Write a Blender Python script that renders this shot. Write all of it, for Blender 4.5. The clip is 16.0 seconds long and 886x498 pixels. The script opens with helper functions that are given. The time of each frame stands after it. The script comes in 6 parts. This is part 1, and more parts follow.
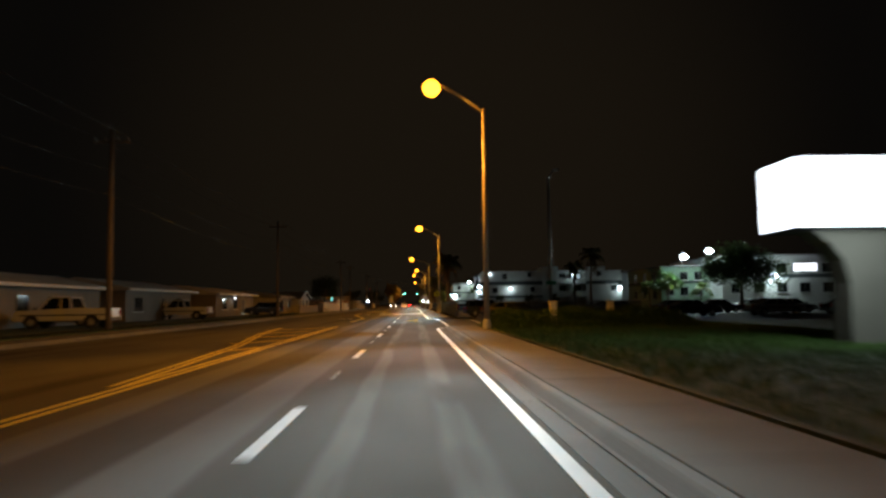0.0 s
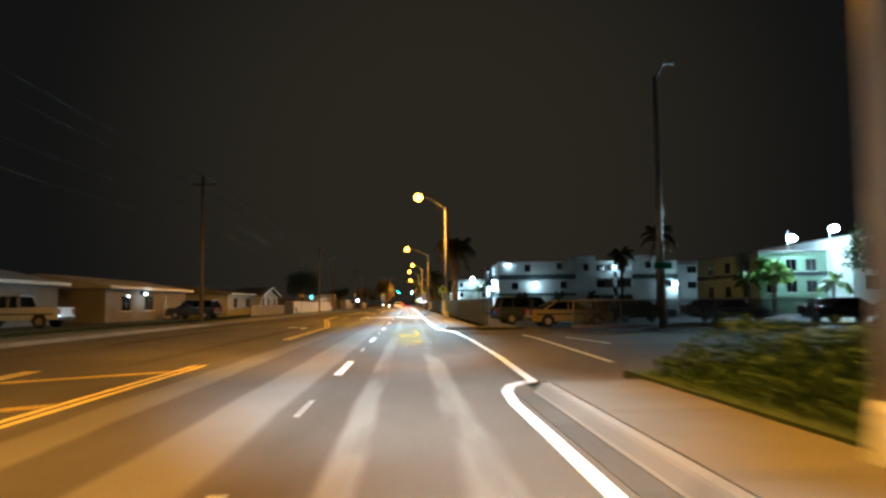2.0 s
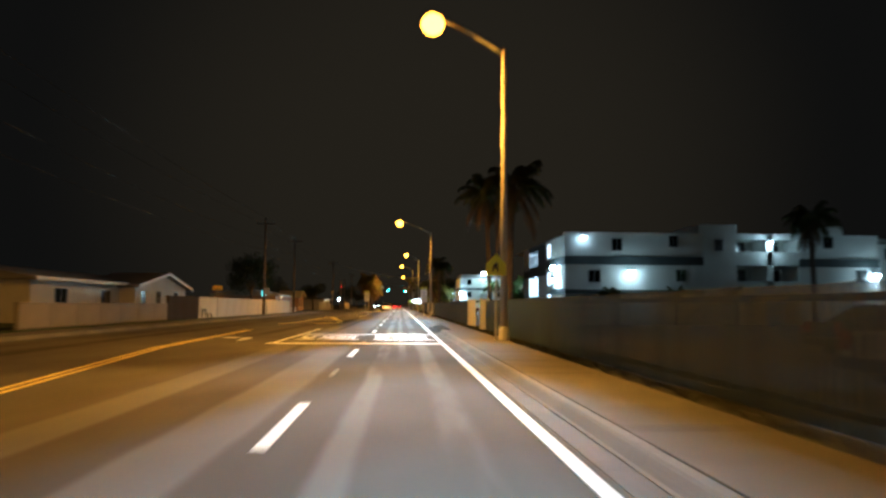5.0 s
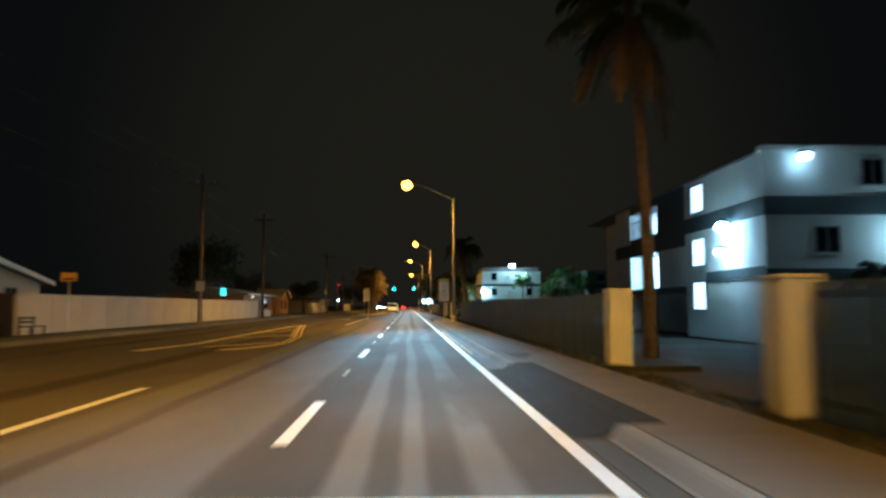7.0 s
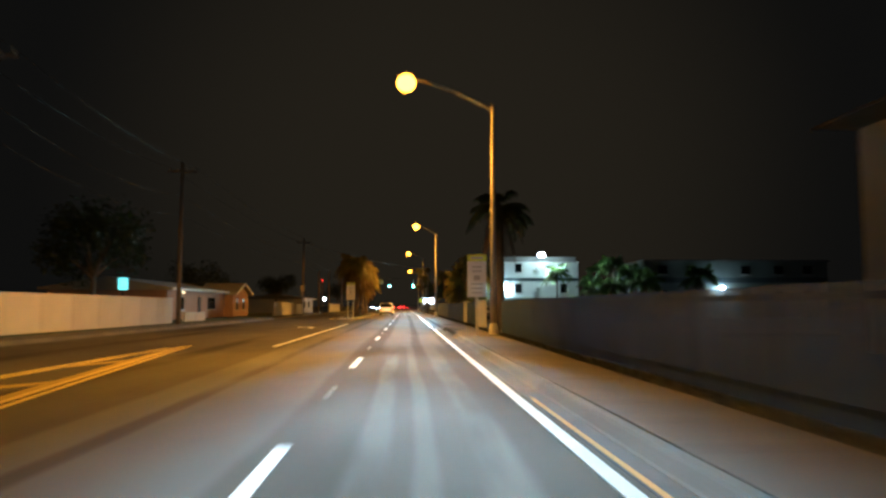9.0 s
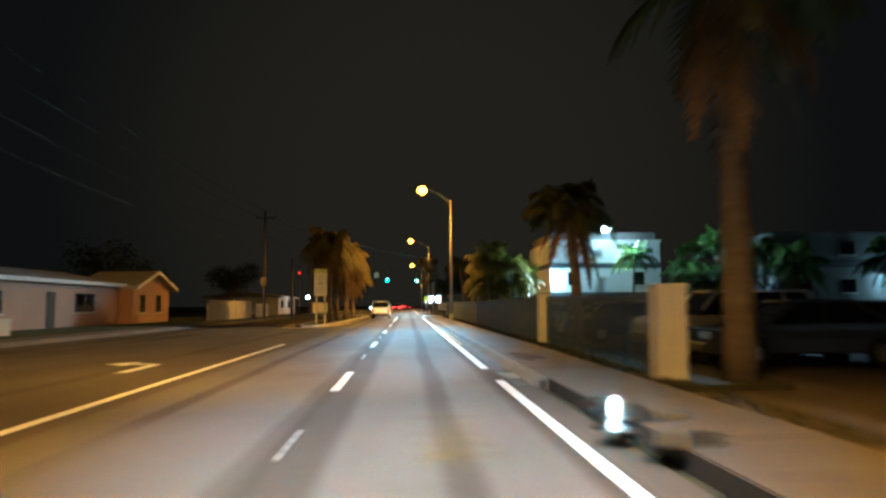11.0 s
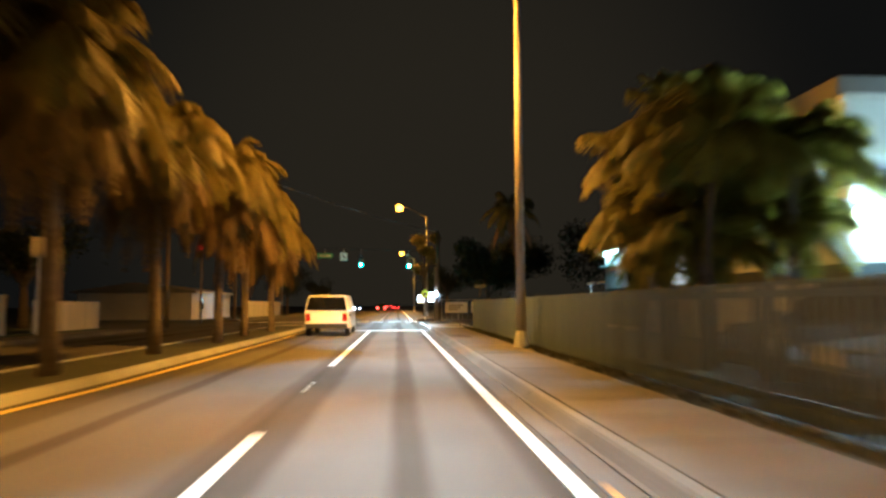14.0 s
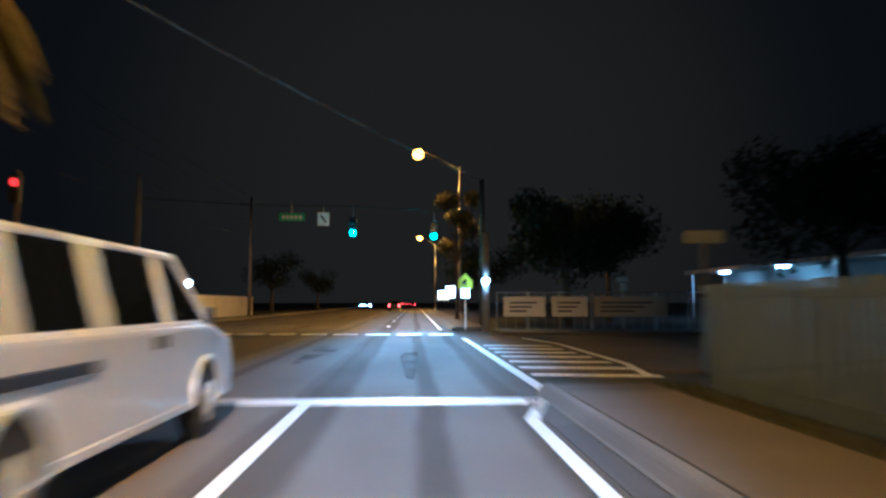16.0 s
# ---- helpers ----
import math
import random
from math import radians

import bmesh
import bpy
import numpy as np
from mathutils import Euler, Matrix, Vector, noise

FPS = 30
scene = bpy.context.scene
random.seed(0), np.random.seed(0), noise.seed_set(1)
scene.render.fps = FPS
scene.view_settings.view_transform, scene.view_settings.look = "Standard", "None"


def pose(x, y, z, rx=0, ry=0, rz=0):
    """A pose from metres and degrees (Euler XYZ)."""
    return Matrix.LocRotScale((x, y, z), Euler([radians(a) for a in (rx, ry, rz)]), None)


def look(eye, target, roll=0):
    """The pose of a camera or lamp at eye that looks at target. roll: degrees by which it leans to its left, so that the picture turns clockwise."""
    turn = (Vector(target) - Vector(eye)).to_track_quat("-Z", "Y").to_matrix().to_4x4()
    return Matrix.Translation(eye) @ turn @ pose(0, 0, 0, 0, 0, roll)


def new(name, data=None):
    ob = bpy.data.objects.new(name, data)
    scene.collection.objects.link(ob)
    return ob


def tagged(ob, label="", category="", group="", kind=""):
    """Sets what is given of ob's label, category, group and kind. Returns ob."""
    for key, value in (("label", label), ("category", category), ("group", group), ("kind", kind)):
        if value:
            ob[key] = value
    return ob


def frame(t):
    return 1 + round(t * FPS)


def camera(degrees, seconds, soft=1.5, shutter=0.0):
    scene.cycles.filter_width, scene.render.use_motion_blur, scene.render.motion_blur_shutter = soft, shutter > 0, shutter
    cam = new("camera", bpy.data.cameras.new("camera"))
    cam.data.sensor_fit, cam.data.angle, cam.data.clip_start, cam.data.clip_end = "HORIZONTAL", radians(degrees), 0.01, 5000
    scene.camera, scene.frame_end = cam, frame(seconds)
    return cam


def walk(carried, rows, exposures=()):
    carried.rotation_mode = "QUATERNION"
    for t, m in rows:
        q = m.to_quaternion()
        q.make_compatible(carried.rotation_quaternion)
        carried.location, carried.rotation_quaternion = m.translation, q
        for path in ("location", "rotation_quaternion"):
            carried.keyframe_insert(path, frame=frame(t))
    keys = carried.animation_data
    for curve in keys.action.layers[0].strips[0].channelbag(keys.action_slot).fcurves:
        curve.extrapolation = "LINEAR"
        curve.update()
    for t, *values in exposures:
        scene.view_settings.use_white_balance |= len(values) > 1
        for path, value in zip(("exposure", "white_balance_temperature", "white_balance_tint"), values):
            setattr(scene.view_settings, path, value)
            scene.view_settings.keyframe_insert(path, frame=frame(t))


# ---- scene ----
EYE = 1.372
cam = camera(63.5, 16.0, soft=2.6, shutter=0.9)
# seconds, x, y, yaw, pitch, roll
ROWS = [
    (0.0, 0.278, 0.000, -2.329, 4.382, 0.792),
    (0.5, 0.249, 7.169, -2.364, 4.317, 0.730),
    (1.0, 0.216, 14.041, -2.498, 4.230, 0.918),
    (1.5, 0.212, 23.061, -2.567, 4.290, 1.004),
    (2.0, 0.125, 28.969, -2.749, 4.355, 0.625),
    (2.5, 0.152, 36.136, -2.821, 4.340, 0.306),
    (3.0, 0.154, 44.841, -3.017, 4.372, -0.341),
    (3.5, 0.190, 49.973, -3.223, 4.459, -0.698),
    (3.7, 0.193, 52.824, -3.332, 4.645, -0.779),
    (5.8, -0.024, 83.588, -3.003, 4.418, 0.268),
    (6.0, 0.052, 86.105, -2.362, 4.491, -0.124),
    (6.5, -0.011, 94.746, -2.459, 4.558, -0.013),
    (7.0, -0.003, 101.616, -2.787, 4.527, 0.197),
    (7.5, 0.008, 107.411, -2.855, 4.535, 0.006),
    (8.0, -0.027, 114.468, -2.866, 4.526, -0.031),
    (8.2, -0.057, 117.334, -2.922, 4.552, -0.045),
    (10.4, -0.097, 151.352, -2.915, 4.551, 0.239),
    (10.5, -0.107, 152.870, -2.852, 4.472, 0.443),
    (11.0, -0.086, 158.942, -2.829, 4.494, 0.297),
    (11.5, -0.101, 165.652, -2.881, 4.567, 0.229),
    (12.0, -0.096, 174.637, -2.982, 4.662, 0.480),
    (12.5, -0.062, 180.404, -3.112, 4.718, 0.177),
    (13.0, -0.006, 187.602, -3.343, 4.663, 0.089),
    (13.5, 0.064, 194.735, -3.578, 4.546, 0.245),
    (14.0, 0.232, 202.642, -3.651, 4.483, 0.302),
    (14.5, 0.319, 208.900, -3.587, 4.453, 0.428),
    (15.0, 0.371, 216.554, -3.369, 4.396, 0.288),
    (15.5, 0.269, 224.640, -3.009, 4.357, 0.217),
    (16.0, 0.195, 232.060, -2.328, 4.273, 0.035),
]
# seconds, stops, kelvin, tint
EXPOSURES = [
    (0.0, 0.2, 6300, 9), (0.5, 0.65, 5500, 7), (1.0, 1.4, 5200, 5), (1.5, 1.85, 5500, 1), (2.0, 1.7, 5100, 0), (2.5, 1.35, 4400, -9), (3.0, 1.1, 5000, -2), (3.5, 1.05, 5250, 3),
    (5.8, 1.4, 4900, -5), (6.0, 1.35, 4600, -10), (6.5, 0.9, 4500, -2), (7.0, 0.9, 4600, -7), (7.5, 0.95, 4950, 0), (8.0, 1.0, 5800, 8), (10.4, 1.5, 4550, -9), (11.0, 1.25, 4650, -4), (11.5, 1.25, 4700, -11), (12.0, 1.15, 5250, -1),
    (12.5, 1.2, 5500, 1), (13.0, 1.05, 5400, 0), (13.5, 1.05, 5450, 1), (14.0, 1.45, 5200, 0), (14.5, 1.55, 4950, 5), (15.0, 1.65, 4000, 6), (15.5, 1.35, 3900, 4), (16.0, 1.1, 3950, 3),
]
walk(cam, [(t, pose(x, y, EYE, 90 + pitch, roll, yaw)) for t, x, y, yaw, pitch, roll in ROWS], EXPOSURES)

# ---- night sky and lamps ----
world = bpy.data.worlds.new("night_sky")
scene.world = world
world.use_nodes = True
wt = world.node_tree
bg = wt.nodes["Background"]
# hazy city night: a dim warm dome ahead imitates lens veil, blue-black all round
sky_co, sky_dot, sky_map, sky_mix = (wt.nodes.new("ShaderNode" + k) for k in ("TexCoord", "VectorMath", "MapRange", "MixRGB"))
sky_dot.operation = "DOT_PRODUCT"
sky_dot.inputs[1].default_value = (0.05, 0.985, 0.165)
sky_map.interpolation_type = "SMOOTHSTEP"
sky_map.inputs["From Min"].default_value, sky_map.inputs["From Max"].default_value = 0.86, 1.0
sky_mix.inputs["Color1"].default_value, sky_mix.inputs["Color2"].default_value = (0.54, 0.45, 0.36, 1), (1.85, 1.3, 0.75, 1)
wt.links.new(sky_co.outputs["Generated"], sky_dot.inputs[0])
wt.links.new(sky_dot.outputs["Value"], sky_map.inputs["Value"])
wt.links.new(sky_map.outputs[0], sky_mix.inputs["Fac"])
wt.links.new(sky_mix.outputs[0], bg.inputs["Color"])
bg.inputs["Strength"].default_value = 0.0042

SODIUM = (1.0, 0.385, 0.03)
# cold white of the added headlight spots
HEADLIGHT_WHITE = (0.64, 0.96, 1.04)
LED = (0.82, 1.0, 0.95)


def lamp(name, place, watts, colour, radius=0.15):
    data = bpy.data.lights.new(name, "POINT")
    data.energy, data.color, data.shadow_soft_size = watts, colour, radius
    ob = new(name, data)
    ob.location = place
    return ob


def spot(name, eye, target, watts, colour, degrees, blend=0.6, radius=0.15, narrow=1.0):
    data = bpy.data.lights.new(name, "SPOT")
    data.energy, data.color, data.spot_size, data.spot_blend, data.shadow_soft_size = watts, colour, radians(degrees), blend, radius
    ob = new(name, data)
    ob.matrix_world = look(eye, target) @ Matrix.Diagonal((narrow, 1, 1, 1))
    return ob


# ---- materials ----
def surface(name, colour, rough=0.8, var=0.25, scale=1.5, fine=30.0, bump=0.15, metal=0.0, stretch=(1, 1, 1), tint=None, per_object=0.0, coat=0.0, spec=0.5, holes=None, leafy=0.0):
    """Two scales of noise over a base colour, with fine relief."""
    m = bpy.data.materials.new(name)
    m.use_nodes = True
    t = m.node_tree
    b = t.nodes["Principled BSDF"]
    b.inputs["Roughness"].default_value, b.inputs["Metallic"].default_value = rough, metal
    b.inputs["Coat Weight"].default_value = coat
    b.inputs["Specular IOR Level"].default_value = spec
    co = t.nodes.new("ShaderNodeTexCoord")
    mp = t.nodes.new("ShaderNodeMapping")
    mp.inputs["Scale"].default_value = stretch
    t.links.new(co.outputs["Object"], mp.inputs["Vector"])
    n1, n2 = t.nodes.new("ShaderNodeTexNoise"), t.nodes.new("ShaderNodeTexNoise")
    n1.inputs["Scale"].default_value, n1.inputs["Detail"].default_value = scale, 5
    n2.inputs["Scale"].default_value, n2.inputs["Detail"].default_value = fine, 3
    for n in (n1, n2):
        t.links.new(mp.outputs["Vector"], n.inputs["Vector"])
    mix = t.nodes.new("ShaderNodeMath")
    mix.operation = "MULTIPLY_ADD"
    mix.inputs[1].default_value = 0.35
    t.links.new(n2.outputs["Fac"], mix.inputs[0])
    half = t.nodes.new("ShaderNodeMath")
    half.operation = "MULTIPLY"
    half.inputs[1].default_value = 0.65
    t.links.new(n1.outputs["Fac"], half.inputs[0])
    t.links.new(half.outputs[0], mix.inputs[2])
    last = mix.outputs[0]
    if per_object:
        info = t.nodes.new("ShaderNodeObjectInfo")
        add = t.nodes.new("ShaderNodeMath")
        add.operation = "MULTIPLY_ADD"
        add.inputs[1].default_value = per_object
        t.links.new(info.outputs["Random"], add.inputs[0])
        t.links.new(last, add.inputs[2])
        last = add.outputs[0]
    ramp = t.nodes.new("ShaderNodeValToRGB")
    low = tint or tuple(c * (1 - var) for c in colour)
    high = tuple(min(1, c * (1 + var)) for c in colour)
    ramp.color_ramp.elements[0].position, ramp.color_ramp.elements[1].position = 0.3, 0.7
    ramp.color_ramp.elements[0].color, ramp.color_ramp.elements[1].color = (*low, 1), (*high, 1)
    t.links.new(last, ramp.inputs[0])
    t.links.new(ramp.outputs[0], b.inputs["Base Color"])
    if holes:
        worn = t.nodes.new("ShaderNodeTexNoise")
        worn.inputs["Scale"].default_value, worn.inputs["Detail"].default_value = holes[0], 6
        t.links.new(co.outputs["Object"], worn.inputs["Vector"])
        edge = t.nodes.new("ShaderNodeMapRange")
        edge.inputs["From Min"].default_value, edge.inputs["From Max"].default_value = holes[1], holes[2]
        edge.inputs["To Max"].default_value = holes[3]
        t.links.new(worn.outputs["Fac"], edge.inputs["Value"])
        t.links.new(edge.outputs[0], b.inputs["Alpha"])
    if leafy:
        thin, mixed = t.nodes.new("ShaderNodeBsdfTranslucent"), t.nodes.new("ShaderNodeMixShader")
        t.links.new(ramp.outputs[0], thin.inputs["Color"])
        mixed.inputs[0].default_value = leafy
        t.links.new(b.outputs[0], mixed.inputs[1])
        t.links.new(thin.outputs[0], mixed.inputs[2])
        t.links.new(mixed.outputs[0], t.nodes["Material Output"].inputs["Surface"])
    if bump:
        bp = t.nodes.new("ShaderNodeBump")
        bp.inputs["Strength"].default_value, bp.inputs["Distance"].default_value = bump, 0.02
        t.links.new(n2.outputs["Fac"], bp.inputs["Height"])
        t.links.new(bp.outputs[0], b.inputs["Normal"])
    return m


def glow(name, colour, strength):
    m = bpy.data.materials.new(name)
    m.use_nodes = True
    b = m.node_tree.nodes["Principled BSDF"]
    b.inputs["Base Color"].default_value = (*colour, 1)
    b.inputs["Emission Color"].default_value, b.inputs["Emission Strength"].default_value = (*colour, 1), strength
    return m


def node_tools(t):
    """Short ways to write value nodes over the object's own coordinates."""
    def put(socket, value):
        if isinstance(value, (int, float)):
            socket.default_value = value
        else:
            t.links.new(value, socket)

    def calc(op, a, c, d=0.0):
        n = t.nodes.new("ShaderNodeMath")
        n.operation = op
        for socket, value in zip(n.inputs, (a, c, d)):
            put(socket, value)
        return n.outputs[0]

    def smooth(value, lo, hi, a=0.0, c=1.0):
        n = t.nodes.new("ShaderNodeMapRange")
        n.interpolation_type = "SMOOTHSTEP"
        for k, v in (("Value", value), ("From Min", lo), ("From Max", hi), ("To Min", a), ("To Max", c)):
            put(n.inputs[k], v)
        return n.outputs[0]

    co = t.nodes.new("ShaderNodeTexCoord")
    sep = t.nodes.new("ShaderNodeSeparateXYZ")
    t.links.new(co.outputs["Object"], sep.inputs[0])
    X, Y = sep.outputs["X"], sep.outputs["Y"]

    def wave(sx, sy, detail=2.0, shift=0.0):
        mp = t.nodes.new("ShaderNodeMapping")
        mp.inputs["Scale"].default_value, mp.inputs["Location"].default_value = (sx, sy, 1), (shift, shift * 1.7, 0)
        n = t.nodes.new("ShaderNodeTexNoise")
        n.inputs["Scale"].default_value, n.inputs["Detail"].default_value = 1.0, detail
        t.links.new(co.outputs["Object"], mp.inputs["Vector"])
        t.links.new(mp.outputs["Vector"], n.inputs["Vector"])
        return n.outputs["Fac"]

    return calc, smooth, wave, X, Y


def road_material():
    """Worn asphalt: wandering pale wheel tracks and brown oil strips along the lanes, patches and fine aggregate."""
    m = surface("worn_asphalt", (0.112, 0.107, 0.102), 0.62, 0.2, 0.35, 70, 0.3, stretch=(1, 0.5, 1))
    t = m.node_tree
    b = t.nodes["Principled BSDF"]
    b.inputs["Specular IOR Level"].default_value = 0.12
    base = b.inputs["Base Color"].links[0].from_socket

    calc, smooth, wave, X, Y = node_tools(t)
    wander = calc("MULTIPLY_ADD", calc("SUBTRACT", wave(0.0, 0.06, 2.0), 0.5), 0.4, X)
    ragged = calc("MULTIPLY_ADD", calc("SUBTRACT", wave(1.2, 0.3, 4.0, 7.0), 0.5), 0.14, wander)

    def band(c, half, soft=0.12):
        return smooth(calc("ABSOLUTE", calc("SUBTRACT", ragged, c), 0.0), half - soft, half + soft, 1.0, 0.0)

    def most(*bands):
        out = bands[0]
        for k in bands[1:]:
            out = calc("MAXIMUM", out, k)
        return out

    lane_near, lane_far = band(0.15, 1.5, 0.2), band(-2.85, 1.25, 0.1)
    north = smooth(Y, 146.0, 158.0)
    south = calc("SUBTRACT", 1.0, north)
    middle = calc("MULTIPLY", smooth(Y, 88.0, 98.0), south)
    first = calc("SUBTRACT", south, middle)
    patchy = smooth(wave(0.9, 0.13, 4.0, 3.0), 0.36, 0.54)

    def add(total, where, mask, amount):
        return calc("MULTIPLY_ADD", calc("MULTIPLY", where, mask), amount, total)

    # kerb lane: pale polished tracks on brown asphalt, further on a pale lane with dark oil strips
    v = add(0.4, lane_near, north, 0.34)
    v = add(v, most(band(-1.1, 0.3, 0.12), band(0.36, 0.16, 0.1), band(1.5, 0.16)), north, -0.48)
    v = add(v, lane_near, south, -0.1)
    v = add(v, calc("MULTIPLY", most(band(-0.46, 0.16, 0.07), band(0.72, 0.2, 0.09)), patchy), south, 0.45)
    v = add(v, band(0.07, 0.11, 0.06), middle, 0.45)
    v = add(v, band(-1.08, 0.47, 0.08), south, -0.12)
    # far lane: two pale tracks at first, then worn pale all over with a thin dark streak
    v = add(v, most(band(-3.75, 0.34, 0.08), band(-1.98, 0.42, 0.08)), first, 0.34)
    v = add(v, band(-2.9, 0.48, 0.08), first, -0.1)
    v = add(v, lane_far, calc("SUBTRACT", 1.0, first), 0.3)
    v = add(v, calc("MULTIPLY", band(-3.25, 0.14, 0.08), smooth(wave(0.4, 0.07, 2.0, 21.0), 0.4, 0.52)), calc("SUBTRACT", 1.0, first), -0.4)
    v = add(v, most(band(-6.2, 0.35, 0.2), band(-10.6, 0.4, 0.25), band(-12.4, 0.4, 0.25)), smooth(wave(0.4, 0.05, 3.0, 5.0), 0.44, 0.6), -0.4)
    v = calc("MULTIPLY_ADD", calc("SUBTRACT", wave(0.8, 0.3, 5.0, 9.0), 0.5), 0.35, v)
    r = t.nodes.new("ShaderNodeValToRGB")
    ramp = r.color_ramp
    ramp.elements.new(0.42)
    for e, (at, c) in zip(ramp.elements, ((0.0, (0.46, 0.39, 0.31)), (0.42, (0.92, 0.87, 0.82)), (1.0, (1.75, 1.74, 1.74)))):
        e.position, e.color = at, (*c, 1)
    t.links.new(v, r.inputs[0])
    mul = t.nodes.new("ShaderNodeMixRGB")
    mul.blend_type = "MULTIPLY"
    mul.inputs["Fac"].default_value = 1.0
    t.links.new(base, mul.inputs["Color1"])
    t.links.new(r.outputs[0], mul.inputs["Color2"])
    t.links.new(mul.outputs[0], b.inputs["Base Color"])
    t.links.new(smooth(wave(0.7, 0.2, 4.0, 13.0), 0.3, 0.7, 0.86, 0.97), b.inputs["Roughness"])
    return m


def overspray_material():
    """Thin yellow paint dust: a strong stripe with a straight edge, thinning out over the lane."""
    m = surface("yellow_paint_dust", (0.72, 0.42, 0.02), 0.9, 0.2, 1.2, 18, 0.1, spec=0.1)
    t = m.node_tree
    calc, smooth, wave, X, Y = node_tools(t)
    stripe = calc("MULTIPLY", smooth(X, -0.5, 0.0), smooth(X, 0.56, 0.66, 1.0, 0.0))
    stripe = calc("MULTIPLY", stripe, smooth(Y, 62.0, 66.0, 1.0, 0.15))
    haze = calc("MULTIPLY", smooth(calc("ABSOLUTE", calc("SUBTRACT", X, 0.25), 0.0), 0.55, 1.35, 1.0, 0.0), smooth(Y, 57.0, 61.0, 0.3, 1.0))
    cloud = smooth(wave(1.1, 0.3, 5.0, 4.0), 0.3, 0.68)
    thick = calc("MULTIPLY_ADD", stripe, 0.34, calc("MULTIPLY", haze, calc("MULTIPLY_ADD", cloud, 0.34, 0.03)))
    ends = calc("MULTIPLY", smooth(Y, 51.5, 55.0), smooth(Y, 68.0, 75.0, 1.0, 0.0))
    t.links.new(calc("MULTIPLY", thick, ends), t.nodes["Principled BSDF"].inputs["Alpha"])
    return m


def glass_material(name, colour=(0.006, 0.007, 0.008), rough=0.06):
    m = bpy.data.materials.new(name)
    m.use_nodes = True
    b = m.node_tree.nodes["Principled BSDF"]
    b.inputs["Base Color"].default_value = (*colour, 1)
    b.inputs["Roughness"].default_value = rough
    b.inputs["Specular IOR Level"].default_value = 0.6
    return m


ASPHALT = road_material()
PAINT_W = surface("white_road_paint", (0.8, 0.83, 0.88), 0.45, 0.12, 2.0, 25, 0.2)
WORN_W = surface("worn_white_paint", (0.4, 0.4, 0.4), 0.6, 0.3, 2.0, 25, 0.2)
PAINT_Y = surface("yellow_road_paint", (0.8, 0.6, 0.04), 0.5, 0.2, 1.5, 25, 0.2)
WORN_Y = surface("worn_yellow_paint", (0.5, 0.37, 0.05), 0.9, 0.3, 1.2, 18, 0.2, spec=0.15)
DUST = overspray_material()
SPLASH = surface("yellow_paint_splash", (0.7, 0.42, 0.02), 0.9, 0.2, 1.2, 18, 0.2, spec=0.15, holes=(1.3, 0.3, 0.7, 0.3))
CONCRETE = surface("pale_concrete", (0.09, 0.08, 0.07), 0.85, 0.2, 0.9, 40, 0.25, per_object=0.25)
KERB = surface("kerb_concrete", (0.13, 0.125, 0.12), 0.85, 0.3, 0.8, 35, 0.3, stretch=(1, 0.4, 1), per_object=0.2)
KERBW = surface("pale_island_kerb", (0.3, 0.3, 0.3), 0.85, 0.3, 0.8, 35, 0.3, per_object=0.2)
GUTTER = surface("gutter_concrete", (0.055, 0.052, 0.05), 0.8, 0.4, 0.7, 35, 0.3, stretch=(1, 0.3, 1))
TAR = surface("black_patched_asphalt", (0.02, 0.02, 0.02), 0.9, 0.3, 0.8, 40, 0.3, spec=0.15)
SOIL = surface("dark_soil_and_grass", (0.03, 0.032, 0.018), 0.95, 0.5, 0.5, 12, 0.5)
LAWN = surface("lawn_base", (0.028, 0.05, 0.01), 0.95, 0.4, 0.6, 25, 0.5)
GRASSD = surface("dark_verge_grass", (0.02, 0.024, 0.008), 0.9, 0.4, 0.8, 8, 0.0)
DULL = surface("dull_grey_stucco", (0.2, 0.22, 0.21), 0.9, 0.15, 0.6, 60, 0.2)
GRASS = surface("grass_blades", (0.045, 0.095, 0.012), 0.8, 0.4, 0.8, 8, 0.0)
STUCCO = surface("white_stucco", (0.72, 0.74, 0.72), 0.9, 0.1, 0.6, 60, 0.2)
CREAM = surface("cream_stucco", (0.6, 0.56, 0.48), 0.9, 0.14, 0.6, 60, 0.2)
# cream stucco darkened to stand in for shade under deep eaves
DIMSTUCCO = surface("dimmed_stucco", (0.24, 0.21, 0.18), 0.9, 0.18, 0.6, 60, 0.2)
TIMBER = surface("dark_stained_boards", (0.03, 0.022, 0.016), 0.9, 0.3, 1.5, 20, 0.3, spec=0.1, per_object=0.2)
PALEGREEN = surface("pale_green_stucco", (0.28, 0.4, 0.29), 0.9, 0.14, 0.6, 60, 0.2)
PINK = surface("salmon_stucco", (0.5, 0.31, 0.22), 0.9, 0.14, 0.6, 60, 0.2)
GREYBAND = surface("dark_grey_band", (0.07, 0.085, 0.09), 0.8, 0.2, 0.8, 50, 0.15)
WALLP = surface("white_garden_wall", (0.6, 0.56, 0.5), 0.9, 0.14, 0.5, 45, 0.2, per_object=0.12)
# blue-grey slats, blue pushed further to stand in for cold headlights
SLAT = surface("headlight_blued_fence_slat", (0.038, 0.07, 0.155), 0.6, 0.3, 0.6, 30, 0.08, per_object=0.4, spec=0.3)
PILLAR = surface("painted_pillar", (0.6, 0.61, 0.63), 0.85, 0.15, 0.8, 50, 0.2)
GALV = surface("galvanised_steel", (0.5, 0.5, 0.48), 0.45, 0.15, 3, 50, 0.05, metal=0.7)
CPOLE = surface("pale_lamp_pole", (0.36, 0.34, 0.32), 0.6, 0.15, 2, 50, 0.08, metal=0.3)
